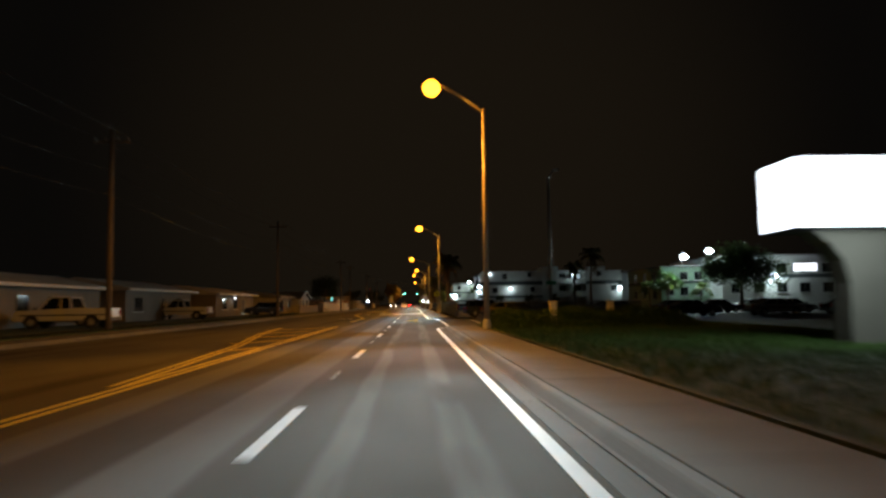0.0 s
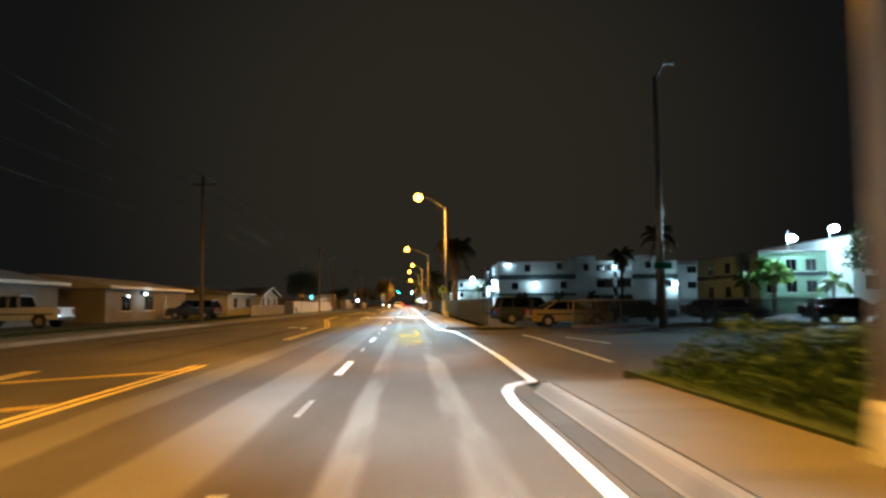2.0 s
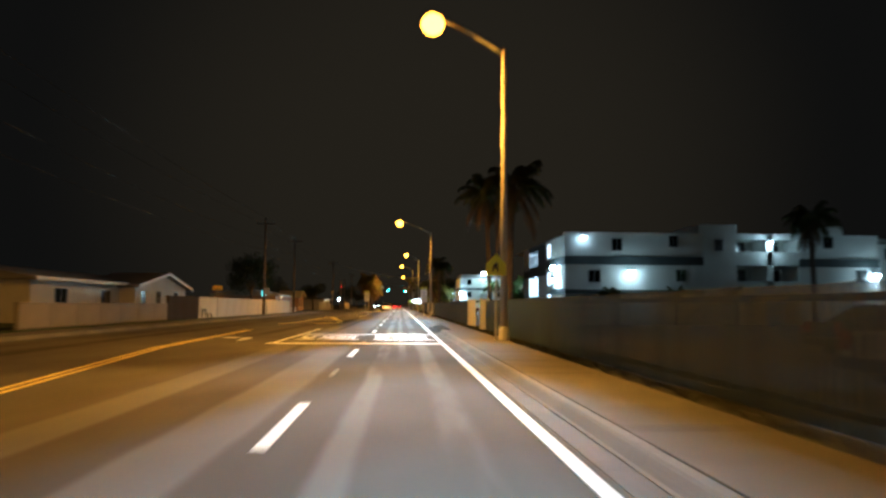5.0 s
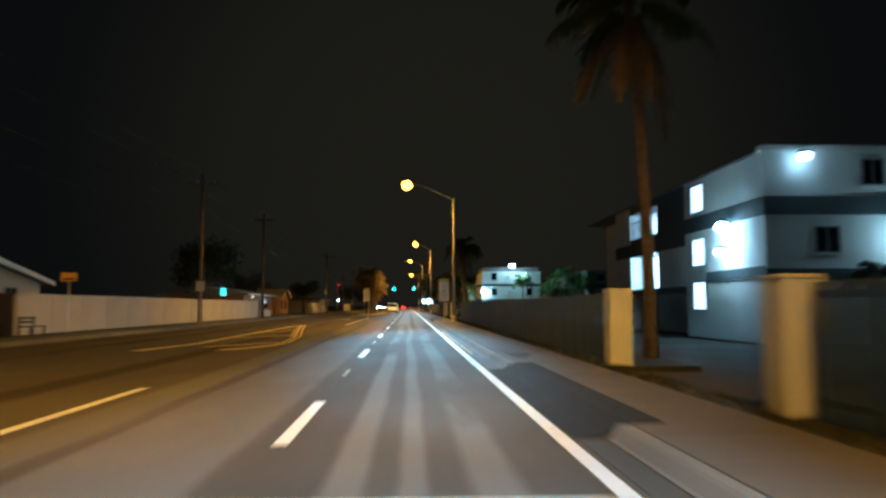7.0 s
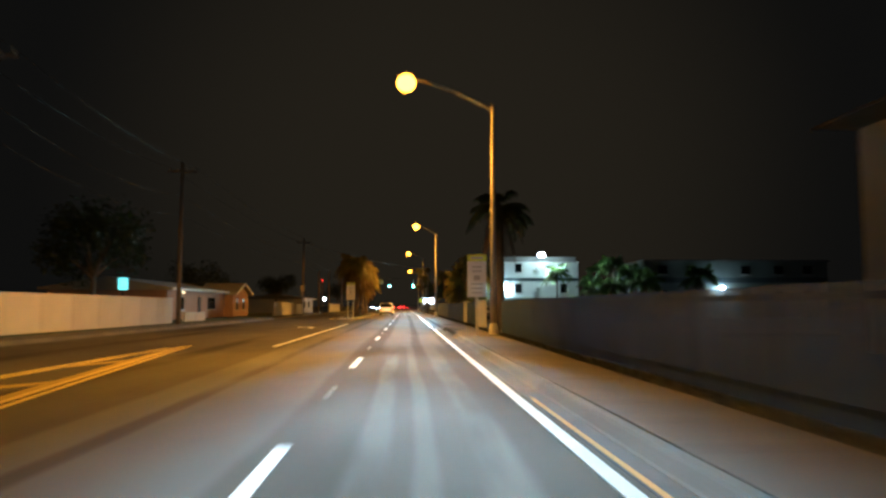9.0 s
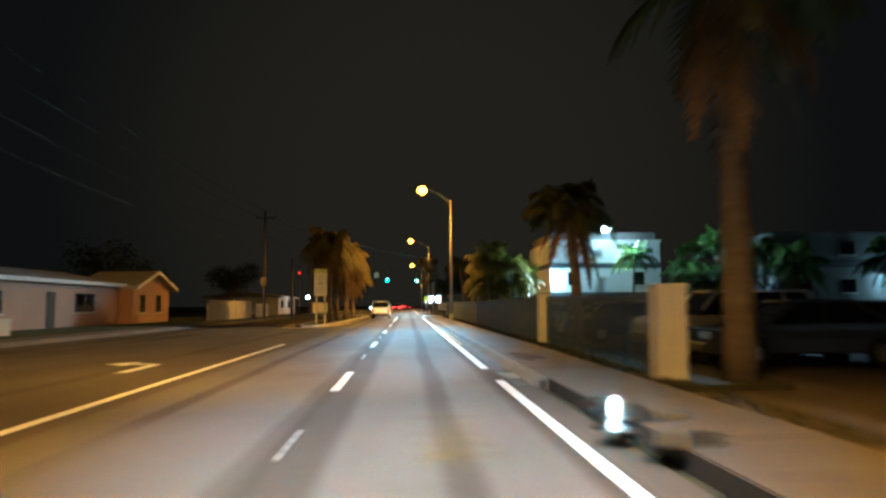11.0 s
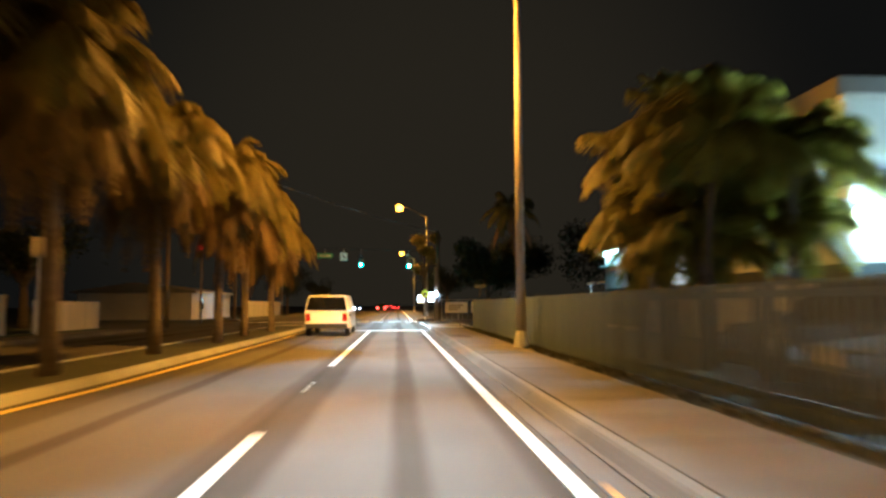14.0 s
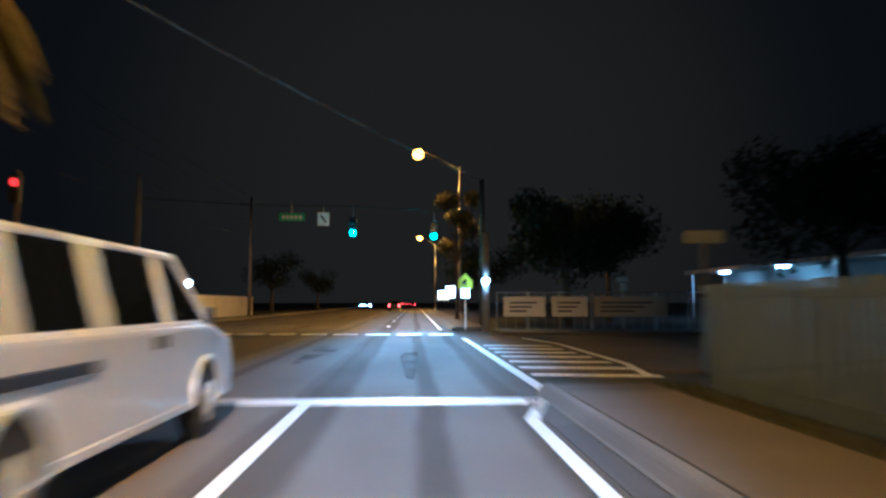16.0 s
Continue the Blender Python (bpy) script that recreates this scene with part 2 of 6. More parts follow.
WOOD = surface("creosoted_pole", (0.17, 0.14, 0.11), 0.9, 0.35, 2.0, 12, 0.5, stretch=(6, 6, 0.6))
DARK = surface("dark_metal", (0.018, 0.018, 0.02), 0.5, 0.2, 3, 40, 0.05)
BLACK = surface("black_rubber", (0.015, 0.015, 0.016), 0.8, 0.3, 4, 40, 0.2)
# grey slats cooled in colour to offset the orange lamplight
SLATG = surface("cooled_grey_slat", (0.11, 0.15, 0.2), 0.7, 0.25, 0.6, 30, 0.08, per_object=0.35)
DULLS = surface("dull_grey_slat", (0.1, 0.11, 0.11), 0.7, 0.2, 0.8, 30, 0.05, per_object=0.2)
ROOF = surface("pale_roof", (0.5, 0.47, 0.42), 0.9, 0.2, 0.7, 30, 0.25)
ROOFD = surface("grey_shingle_roof", (0.2, 0.19, 0.18), 0.9, 0.3, 0.7, 18, 0.4)
FRAME = surface("grey_window_frame", (0.16, 0.17, 0.17), 0.5, 0.1, 2, 40, 0.05)
TRIM = surface("white_trim", (0.75, 0.74, 0.7), 0.6, 0.08, 1.5, 40, 0.05)
BARK = surface("palm_bark", (0.13, 0.105, 0.08), 0.95, 0.35, 1.2, 9, 0.6, stretch=(1, 1, 5))
# brighter copy of the palm leaf, lamplight put into its colour
FROND_LIT = surface("lamplit_palm_leaf", (0.25, 0.23, 0.04), 0.55, 0.4, 0.8, 6, 0.0, leafy=0.5)
# golden tone puts the street lamp's light into the dry fronds
DRYF_LAMPLIT = surface("lamp_gilded_dry_frond", (0.11, 0.07, 0.01), 0.8, 0.4, 0.8, 6, 0.0, leafy=0.2)
FROND = surface("palm_leaf", (0.06, 0.066, 0.018), 0.55, 0.4, 0.8, 6, 0.0, leafy=0.35)
LEAF = surface("tree_leaf", (0.03, 0.045, 0.014), 0.6, 0.45, 0.8, 6, 0.0, leafy=0.3)
# yellow stands in for orange lamplight on the median crowns
FROND_LAMPLIT = surface("lamp_gilded_palm_leaf", (0.165, 0.135, 0.01), 0.6, 0.4, 0.8, 6, 0.0, leafy=0.35)
# brighter green copies with the floodlights put into the leaf colour
LEAF_FLOODLIT = surface("floodlit_tree_leaf", (0.08, 0.16, 0.04), 0.6, 0.4, 0.8, 6, 0.0, leafy=0.5)
FROND_FLOODLIT = surface("floodlit_palm_leaf", (0.09, 0.13, 0.03), 0.55, 0.4, 0.8, 6, 0.0, leafy=0.5)
DRYF = surface("dry_frond", (0.12, 0.075, 0.03), 0.8, 0.4, 0.8, 6, 0.0)
CARW = surface("white_car_paint", (0.62, 0.64, 0.68), 0.28, 0.04, 0.8, 20, 0.0, coat=0.6)
CARD = surface("dark_car_paint", (0.035, 0.04, 0.05), 0.25, 0.15, 0.8, 20, 0.0, coat=0.8)
CARS = surface("silver_car_paint", (0.4, 0.41, 0.43), 0.3, 0.1, 0.8, 20, 0.0, metal=0.5, coat=0.6)
CARY = surface("yellow_car_paint", (0.38, 0.29, 0.05), 0.35, 0.1, 0.8, 20, 0.0, coat=0.6)
RIM = surface("grey_wheel_rim", (0.3, 0.3, 0.31), 0.4, 0.1, 3, 40, 0.0, metal=0.6)
CHROME = surface("chrome", (0.7, 0.7, 0.72), 0.15, 0.05, 3, 40, 0.0, metal=1.0)
GLASS = glass_material("dark_glass")
SIGNW = surface("white_sign_face", (0.82, 0.83, 0.86), 0.4, 0.04, 2, 30, 0.0)
SIGNG = surface("green_sign_face", (0.03, 0.4, 0.24), 0.4, 0.05, 2, 30, 0.0)
SIGNY = surface("yellow_green_sign_face", (0.62, 0.72, 0.04), 0.4, 0.05, 2, 30, 0.0)
# sign print paled to stand in for motion blur; also a grey plate
PALEGREY = surface("pale_sign_grey", (0.48, 0.49, 0.52), 0.5, 0.1, 2, 30, 0.0)
INK = surface("black_sign_ink", (0.03, 0.03, 0.03), 0.5, 0.1, 2, 30, 0.0)
STAIN = surface("dark_stain", (0.03, 0.028, 0.026), 0.95, 0.3, 1.0, 30, 0.2, spec=0.1, holes=(0.9, 0.35, 0.62, 0.55))
SIGNA = surface("amber_sign_face", (0.75, 0.5, 0.03), 0.4, 0.05, 2, 30, 0.0)
# yellower, brighter copy of the tree leaf in place of lamplight
LEAF_LAMPLIT = surface("lamplit_tree_leaf", (0.11, 0.1, 0.025), 0.6, 0.4, 0.8, 6, 0.0, leafy=0.4)
WATER = glass_material("puddle_water", (0.06, 0.058, 0.054), 0.1)
ORANGE = surface("orange_gutter_tone", (0.5, 0.25, 0.05), 0.8, 0.3, 0.7, 30, 0.2, stretch=(1, 0.3, 1))
BULB_S = glow("sodium_bulb", (1.0, 0.33, 0.012), 9)
BULB_L = glow("led_bulb", (0.72, 0.93, 1.0), 38)
BULB_M = glow("soft_led_bulb", (0.78, 0.95, 1.0), 7)
GLOW_SIGN = glow("lit_sign_face", (0.86, 0.93, 1.0), 3.0)
# for lit windows, and for stairwell walls that glow instead of being lit
GLOW_WIN = glow("lit_window_and_wall_glow", (0.78, 0.9, 1.0), 1.5)
GLOW_RED = glow("red_lens", (1.0, 0.03, 0.02), 12)
GLOW_RED_DIM = glow("dim_red_lens", (1.0, 0.02, 0.01), 1.2)
GLOW_GRN = glow("green_lens", (0.008, 0.75, 0.52), 6)
GLOW_GRNC = glow("green_glare_core", (0.45, 1.0, 0.85), 30)
GLOW_TEAL = glow("teal_canopy_light", (0.6, 1.0, 1.0), 14)
GLOW_TEALD = glow("teal_sign_glow", (0.25, 0.85, 0.8), 0.8)
GLOW_PANEL = glow("lit_opening", (1.0, 0.93, 0.8), 1.1)
GLOW_WARM = glow("warm_window", (1.0, 0.7, 0.35), 0.9)


# ---- builders ----
def box(bm, x0, x1, y0, y1, z0, z1, bevel=0.0):
    r = bmesh.ops.create_cube(bm, size=1, matrix=Matrix.LocRotScale(((x0 + x1) / 2, (y0 + y1) / 2, (z0 + z1) / 2), None, (x1 - x0, y1 - y0, z1 - z0)))
    if bevel:
        edges = {e for v in r["verts"] for e in v.link_edges}
        bmesh.ops.bevel(bm, geom=list(edges), offset=bevel, segments=2, affect="EDGES", profile=0.5)
    return bm


def tube(bm, points, radii, seg=10):
    """A closed tapered tube through the points."""
    rings = []
    for i, p in enumerate(points):
        a, c = Vector(points[max(i - 1, 0)]), Vector(points[min(i + 1, len(points) - 1)])
        way = (c - a).normalized()
        side = way.cross(Vector((0, 0, 1)) if abs(way.z) < 0.95 else Vector((1, 0, 0))).normalized()
        up = side.cross(way)
        rings.append([bm.verts.new(Vector(p) + (side * math.cos(k) + up * math.sin(k)) * radii[i]) for k in (2 * math.pi * j / seg for j in range(seg))])
    for a, c in zip(rings, rings[1:]):
        for j in range(seg):
            bm.faces.new((a[j], a[(j + 1) % seg], c[(j + 1) % seg], c[j]))
    bm.faces.new(rings[0][::-1])
    bm.faces.new(rings[-1])
    return bm


def prism_loft(bm, rings, sides):
    """A closed upright shape through rings of radius, height."""
    made = [[bm.verts.new((math.cos(k) * r, math.sin(k) * r, z)) for k in (2 * math.pi * (j + 0.5) / sides for j in range(sides))] for r, z in rings]
    for a, c in zip(made, made[1:]):
        for j in range(sides):
            bm.faces.new((a[j], a[(j + 1) % sides], c[(j + 1) % sides], c[j]))
    bm.faces.new(made[0][::-1])
    bm.faces.new(made[-1])
    return bm


def prism(bm, outline, axis, lo, hi):
    """A flat outline pulled along an axis; the outline's pairs are the other two coordinates in order."""
    def at(p, v):
        q = list(p)
        q.insert("xyz".index(axis), v)
        return q
    a = [bm.verts.new(at(p, lo)) for p in outline]
    c = [bm.verts.new(at(p, hi)) for p in outline]
    bm.faces.new(a)
    bm.faces.new(c[::-1])
    n = len(outline)
    for i in range(n):
        bm.faces.new((a[i], c[i], c[(i + 1) % n], a[(i + 1) % n]))
    bmesh.ops.recalc_face_normals(bm, faces=bm.faces[:])
    return bm


def mesh_of(name, bm, material, smooth=False):
    me = bpy.data.meshes.new(name)
    bmesh.ops.recalc_face_normals(bm, faces=bm.faces[:])
    bm.to_mesh(me)
    bm.free()
    me.materials.append(material)
    if smooth:
        me.polygons.foreach_set("use_smooth", [True] * len(me.polygons))
    return me


def part(name, bm, material, parent, label="", smooth=False):
    ob = new(name, mesh_of(name, bm, material, smooth))
    ob.parent = parent
    if label:
        ob["label"] = label
    return ob


def thing(name, label, category, at=(0, 0, 0), turn=0, group="", kind=""):
    ob = new(name)
    ob.empty_display_size = 0.3
    ob.matrix_world = pose(*at, 0, 0, turn)
    return tagged(ob, label, category, group, kind)


def solo(name, bm, material, label, category, kind="", group="", smooth=False):
    return tagged(new(name, mesh_of(name, bm, material, smooth)), label, category, group, kind)


def B():
    return bmesh.new()


def one(*a, **k):
    return box(B(), *a, **k)


def piece(name, me, parent, at, turn=0):
    ob = new(name, me)
    ob.parent = parent
    ob.matrix_local = pose(*at, 0, 0, turn)
    return ob


# ---- ground and road ----
def slab(name, x0, x1, y0, y1, z0, z1, material, label, category="ground", kind="structure"):
    return solo(name, one(x0, x1, y0, y1, z0, z1), material, label, category, kind)


slab("ground", -1500, 1500, -600, 2600, -0.3, -0.06, SOIL, "dark grassy soil stretching out to the horizon")
road = slab("road", -13.9, 2.1, -80, 900, -0.05, 0.0, ASPHALT, "worn grey asphalt street with pale wheel tracks", "road")
slab("road_side_street_east", 2.1, 120, 246.5, 262.0, -0.05, -0.002, ASPHALT, "asphalt side street joining the main road", "road")
slab("road_side_street_west", -120, -13.9, 246.5, 262.0, -0.05, -0.002, ASPHALT, "asphalt side street joining the main road", "road")
slab("road_car_park", 6.0, 62, 43.0, 126.0, -0.05, 0.004, ASPHALT, "dark asphalt car park in front of the flats", "road")
slab("road_driveway", 2.1, 6.0, 41.5, 65.5, -0.05, 0.002, ASPHALT, "wide asphalt driveway mouth", "road")
slab("road_gate_drive", 3.86, 30, 110.0, 116.2, -0.05, 0.008, ASPHALT, "dark asphalt drive through the gateway", "road")
slab("road_second_car_park", 6.0, 50, 163.5, 216.0, -0.05, 0.006, ASPHALT, "dark asphalt car park behind the slatted fence", "road")
slab("road_second_drive", 3.86, 6.0, 163.8, 170.0, -0.05, 0.01, ASPHALT, "asphalt drive through the gap in the fence", "road")
slab("ground_lawn_east", 3.9, 60, -40, 41.5, -0.05, 0.17, LAWN, "rough mown lawn beside the pavement")
slab("ground_verge_east", 3.85, 6.0, 65.5, 110.0, -0.05, 0.12, SOIL, "narrow strip of dark soil under the fence")
slab("ground_verge_mid", 3.85, 6.0, 116.2, 163.8, -0.05, 0.12, SOIL, "narrow strip of dark soil under the fence")
slab("ground_verge_north", 3.85, 6.0, 170.0, 243.0, -0.05, 0.12, SOIL, "narrow strip of dark soil under the fence")
slab("ground_lawn_west", -90, -15.9, -60, 244.0, -0.05, 0.2, LAWN, "dim front lawns along the houses")
slab("ground_verge_west", -14.3, -14.05, -60, 244.0, -0.05, 0.1, SOIL, "strip of grass at the kerb")

# pavements in separate slabs
slab_me = mesh_of("paving_slab", one(-0.76, 0.76, -0.742, 0.742, -0.1, 0.0, bevel=0.012), CONCRETE)


def pavement(name, x, y0, y1, z, label):
    base = solo(name, one(x - 0.78, x + 0.78, y0, y1, -0.05, z - 0.02), GUTTER, label, "pavement", "structure")
    y = y0 + 0.75
    while y < y1 - 0.7:
        piece("paving_slab", slab_me, base, (x, y, z + random.uniform(-0.004, 0.004)))
        y += 1.5
    return base


pavement("pavement_east", 3.07, -20, 40.5, 0.15, "pale concrete pavement of square slabs beside the lawn")
pavement("pavement_east_fence", 3.07, 66.5, 243.0, 0.15, "pale concrete pavement of square slabs along the fence")
pavement("pavement_west", -15.1, -20, 244.0, 0.15, "concrete pavement along the front gardens")

def kerb_mesh(side):
    """A cast kerb whose face slopes up from the gutter."""
    outline = [(-0.16, -0.1), (-0.16, 0.012), (-0.13, 0.03), (-0.05, 0.125), (-0.02, 0.148), (0.09, 0.15), (0.09, -0.1)]
    return mesh_of("kerb_stone", prism(B(), [(x * side, z) for x, z in outline], "y", -1.49, 1.49), KERB)


kerb_me = {1: kerb_mesh(1), -1: kerb_mesh(-1)}
gut_me = mesh_of("gutter_pan", one(-0.14, 0.14, -1.49, 1.49, -0.05, 0.008, bevel=0.004), GUTTER)


def kerb(name, x, side, y0, y1, label):
    base = solo(name, one(x - 0.06, x + 0.06, y0, y1, -0.05, 0.1), GUTTER, label, "kerb", "structure")
    n = max(1, round((y1 - y0) / 3))
    for i in range(n):
        y = y0 + 1.5 + i * 3
        piece("kerb_stone", kerb_me[side], base, (x, y, random.uniform(-0.006, 0.004)))
        piece("gutter_pan", gut_me, base, (x - side * 0.31, y, 0))
    return base


kerb("kerb_east", 2.19, 1, -20, 40, "weathered concrete kerb with a dark gutter")
kerb("kerb_east_fence", 2.19, 1, 67, 109, "weathered concrete kerb with a dark gutter")
kerb("kerb_east_mid", 2.19, 1, 117, 162, "weathered concrete kerb with a dark gutter")
kerb("kerb_east_north", 2.19, 1, 171, 243, "weathered concrete kerb with a dark gutter")
kerb("kerb_west", -13.96, -1, -20, 244, "weathered concrete kerb of the far pavement")
kerb("kerb_far_east", 2.19, 1, 268, 400, "concrete kerb beyond the junction")
kerb("kerb_far_west", -13.96, -1, 268, 400, "concrete kerb beyond the junction")
slab("pavement_far_east", 2.3, 3.85, 268, 420, -0.05, 0.15, CONCRETE, "concrete pavement beyond the junction", "pavement")
slab("pavement_far_west", -15.9, -14.05, 268, 420, -0.05, 0.15, CONCRETE, "concrete pavement beyond the junction", "pavement")


# ---- road paint ----
def strip(bm, pts, width, z=0.004):
    for (ax, ay), (bx, by) in zip(pts, pts[1:]):
        w = Vector((bx - ax, by - ay, 0)).normalized()
        s = Vector((-w.y, w.x, 0)) * width / 2
        a, c = Vector((ax, ay, 0)) - w * width * 0.2, Vector((bx, by, 0)) + w * width * 0.2
        lo, hi = [a - s, a + s, c + s, c - s], []
        q = [bm.verts.new((p.x, p.y, z + 0.004)) for p in lo]
        r = [bm.verts.new((p.x, p.y, z - 0.006)) for p in lo]
        bm.faces.new(q)
        for i in range(4):
            bm.faces.new((q[i], r[i], r[(i + 1) % 4], q[(i + 1) % 4]))
    return bm


def painted(name, bm, material, label):
    return tagged(new(name, mesh_of(name, bm, material)), label, "road marking", kind="structure")


lane = thing("lane_line", "broken white lane line of painted dashes", "road marking", kind="structure")
dash_me = mesh_of("lane_dash", one(-0.075, 0.075, -1.6, 1.6, -0.003, 0.007), PAINT_W)
stub_me = mesh_of("worn_stub", one(-0.04, 0.04, -0.07, 0.07, -0.003, 0.007), WORN_W)
LX = -1.265


def dashes(y, last):
    while y < last:
        piece("lane_dash", dash_me, lane, (LX, y + 1.5, 0))
        for k in range(4):
            piece("worn_stub", stub_me, lane, (LX, y + 7.0 + 0.4 * k, 0))
        y += 12.192


dashes(-5.45, 95)
dashes(109.016, 150)
dashes(158.68, 219)
dashes(272, 420)
painted("lane_line_solid", strip(B(), [(LX, 219.3), (LX, 241.8)], 0.16), PAINT_W, "solid white lane line before the stop line")
painted("edge_line_east", strip(B(), [(1.58, -20), (1.57, 36.5), (1.56, 38.8), (1.63, 40.1), (1.8, 40.9), (2.05, 41.3), (2.28, 41.5), (2.43, 47.6), (2.46, 56), (2.36, 63.2), (2.1, 65.2), (1.66, 67.4), (1.58, 72), (1.58, 172.0)], 0.16), PAINT_W, "solid white edge line bowing out at the driveway")
painted("edge_line_north", strip(B(), [(1.58, 174.5), (1.58, 240.5), (1.95, 241.9)], 0.16), PAINT_W, "solid white edge line up to the stop line")
painted("edge_line_corner", strip(B(), [(2.24, 243.2), (2.12, 259.5)], 0.2), PAINT_W, "white line across the side street mouth")
painted("edge_line_far", strip(B(), [(1.55, 268), (1.55, 420)], 0.15), PAINT_W, "white edge line beyond the junction")
painted("stop_line", strip(B(), [(-4.6, 242.15), (2.05, 242.15)], 0.55), PAINT_W, "broad white stop line")
painted("driveway_line", strip(B(), [(4.74, 45.3), (5.05, 56.5), (4.97, 59.4)], 0.15), PAINT_W, "white line at the driveway mouth")
painted("parking_line", strip(B(), [(6.3, 57), (6.75, 52.5)], 0.15), PAINT_W, "short white parking line")
corner = thing("corner_hatching", "white striped hatching at the street corner", "road marking", kind="structure")
for i in range(7):
    y = 245.4 + i * 1.55
    part("stripe", strip(B(), [(2.5, y + 0.35), (4.75 - 0.05 * i, y)], 0.32), PAINT_W, corner)
part("border_line", strip(B(), [(4.6, 245.5), (4.95, 248), (5.0, 256), (4.4, 259.5)], 0.16), PAINT_W, corner)
cross = thing("crosswalk", "white dashed crosswalk line at the junction", "road marking", kind="structure")
for i in range(11):
    part("block", strip(B(), [(1.7 - 1.37 * i - 0.65, 263.0 + 0.1 * i), (1.7 - 1.37 * i, 263.0 + 0.1 * i)], 1.0), PAINT_W, cross)
for y in (98.5, 106.4):
    painted("school_bar", strip(B(), [(-4.5, y + 0.1), (1.5, y)], 0.62), PAINT_W, "broad white bar across both lanes")
painted("turn_lane_line", strip(B(), [(-4.45, 99), (-4.45, 114)], 0.15), PAINT_W, "solid white turn lane line")
painted("turn_lane_line", strip(B(), [(-4.52, 154), (-4.52, 185)], 0.15), PAINT_W, "solid white turn lane line")


STROKES = {"S": "tmbud", "C": "tbl", "H": "lrm", "O": "tblr", "L": "lb"}


def road_word(text, x, y, width, height):
    """Tall stencilled road letters of straight strokes."""
    bm = B()
    pitch = width / len(text)
    w, sx, sy = pitch * 0.86, pitch * 0.3, height * 0.1
    for k, letter in enumerate(text):
        x0 = x - width / 2 + k * pitch
        x1, y0, y1 = x0 + w, y - height / 2, y + height / 2
        m = (y0 + y1) / 2
        bars = {"t": (x0, x1, y1 - sy, y1), "b": (x0, x1, y0, y0 + sy), "m": (x0, x1, m - sy / 2, m + sy / 2), "l": (x0, x0 + sx, y0, y1), "r": (x1 - sx, x1, y0, y1), "u": (x0, x0 + sx, m, y1), "d": (x1 - sx, x1, y0, m)}
        for n, key in enumerate(STROKES[letter]):
            a, c, d, e = bars[key]
            box(bm, a, c, d, e, -0.003, 0.007 + 0.0005 * n, bevel=0.0)
    return painted("school_lettering", bm, PAINT_W, "tall white painted word SCHOOL on the lane")


road_word("SCHOOL", 0.24, 103.15, 2.45, 3.9)
road_word("SCHOOL", -2.8, 103.3, 2.6, 3.7)


def double_yellow(name, pts, label):
    bm = B()
    for s in (-0.11, 0.11):
        strip(bm, [(x + s, y) for x, y in pts], 0.1)
    return painted(name, bm, PAINT_Y, label)


double_yellow("centre_line", [(-4.7, -20), (-4.7, 46)], "double yellow centre line")
double_yellow("centre_line_branch", [(-4.95, 13), (-5.9, 25.5), (-7.3, 36), (-8.0, 45)], "double yellow line branching round a hatched wedge")
double_yellow("centre_line_mid", [(-4.75, 58), (-4.8, 73), (-5.5, 79), (-7.5, 96), (-8.0, 112)], "double yellow line bending away beside a turn lane")
double_yellow("centre_line_wedge", [(-5.9, 124.6), (-5.2, 125.8), (-4.75, 127.2), (-4.62, 129.0), (-4.95, 134.2), (-6.0, 142.0), (-7.6, 154.6)], "double yellow line round a hatched wedge")
double_yellow("centre_line_wedge_back", [(-8.45, 124.5), (-7.8, 128.5), (-7.85, 135), (-7.9, 146), (-7.8, 153.5)], "double yellow line along the back of the hatched wedge")
hat = thing("yellow_hatching", "worn yellow diagonal hatching in the median", "road marking", kind="structure")
for i in range(5):
    y = 22 + i * 5
    w = 0.9 + 0.62 * i
    part("stripe", strip(B(), [(-4.9, y + 2.4), (-4.9 - w, y)], 0.3), WORN_Y, hat)
for a, c in (((-6.8, 126.6), (-4.95, 129.4)), ((-7.6, 133.6), (-5.3, 136.2)), ((-7.85, 140.5), (-6.4, 142.8)), ((-7.85, 146.0), (-7.0, 148.2))):
    part("stripe", strip(B(), [a, c], 0.34), WORN_Y, hat)
part("worn_fill", strip(B(), [(-5.2, 134.6), (-6.3, 142.6), (-7.5, 152.5)], 0.34, 0.001), WORN_Y, hat)
painted("island_edge_line", strip(B(), [(-8.4, 214), (-8.25, 206.6), (-7.2, 205.0), (-6.3, 204.5), (-5.65, 204.7), (-5.42, 207.4), (-5.0, 211.0), (-4.75, 215.0), (-4.6, 224), (-4.55, 249)], 0.14), PAINT_Y, "solid yellow line round the island's nose")


def arrow(y, x=-6.3):
    bm = B()
    strip(bm, [(x + 0.25, y - 1.4), (x + 0.25, y + 0.6), (x - 0.45, y + 0.9)], 0.22)
    prism(bm, [(x - 0.4, y + 0.35), (x - 0.4, y + 1.45), (x - 1.0, y + 0.9)], "z", -0.002, 0.007)
    painted("turn_arrow", bm, PAINT_W, "white left turn arrow")


arrow(72.2)
arrow(102)
arrow(175.8)
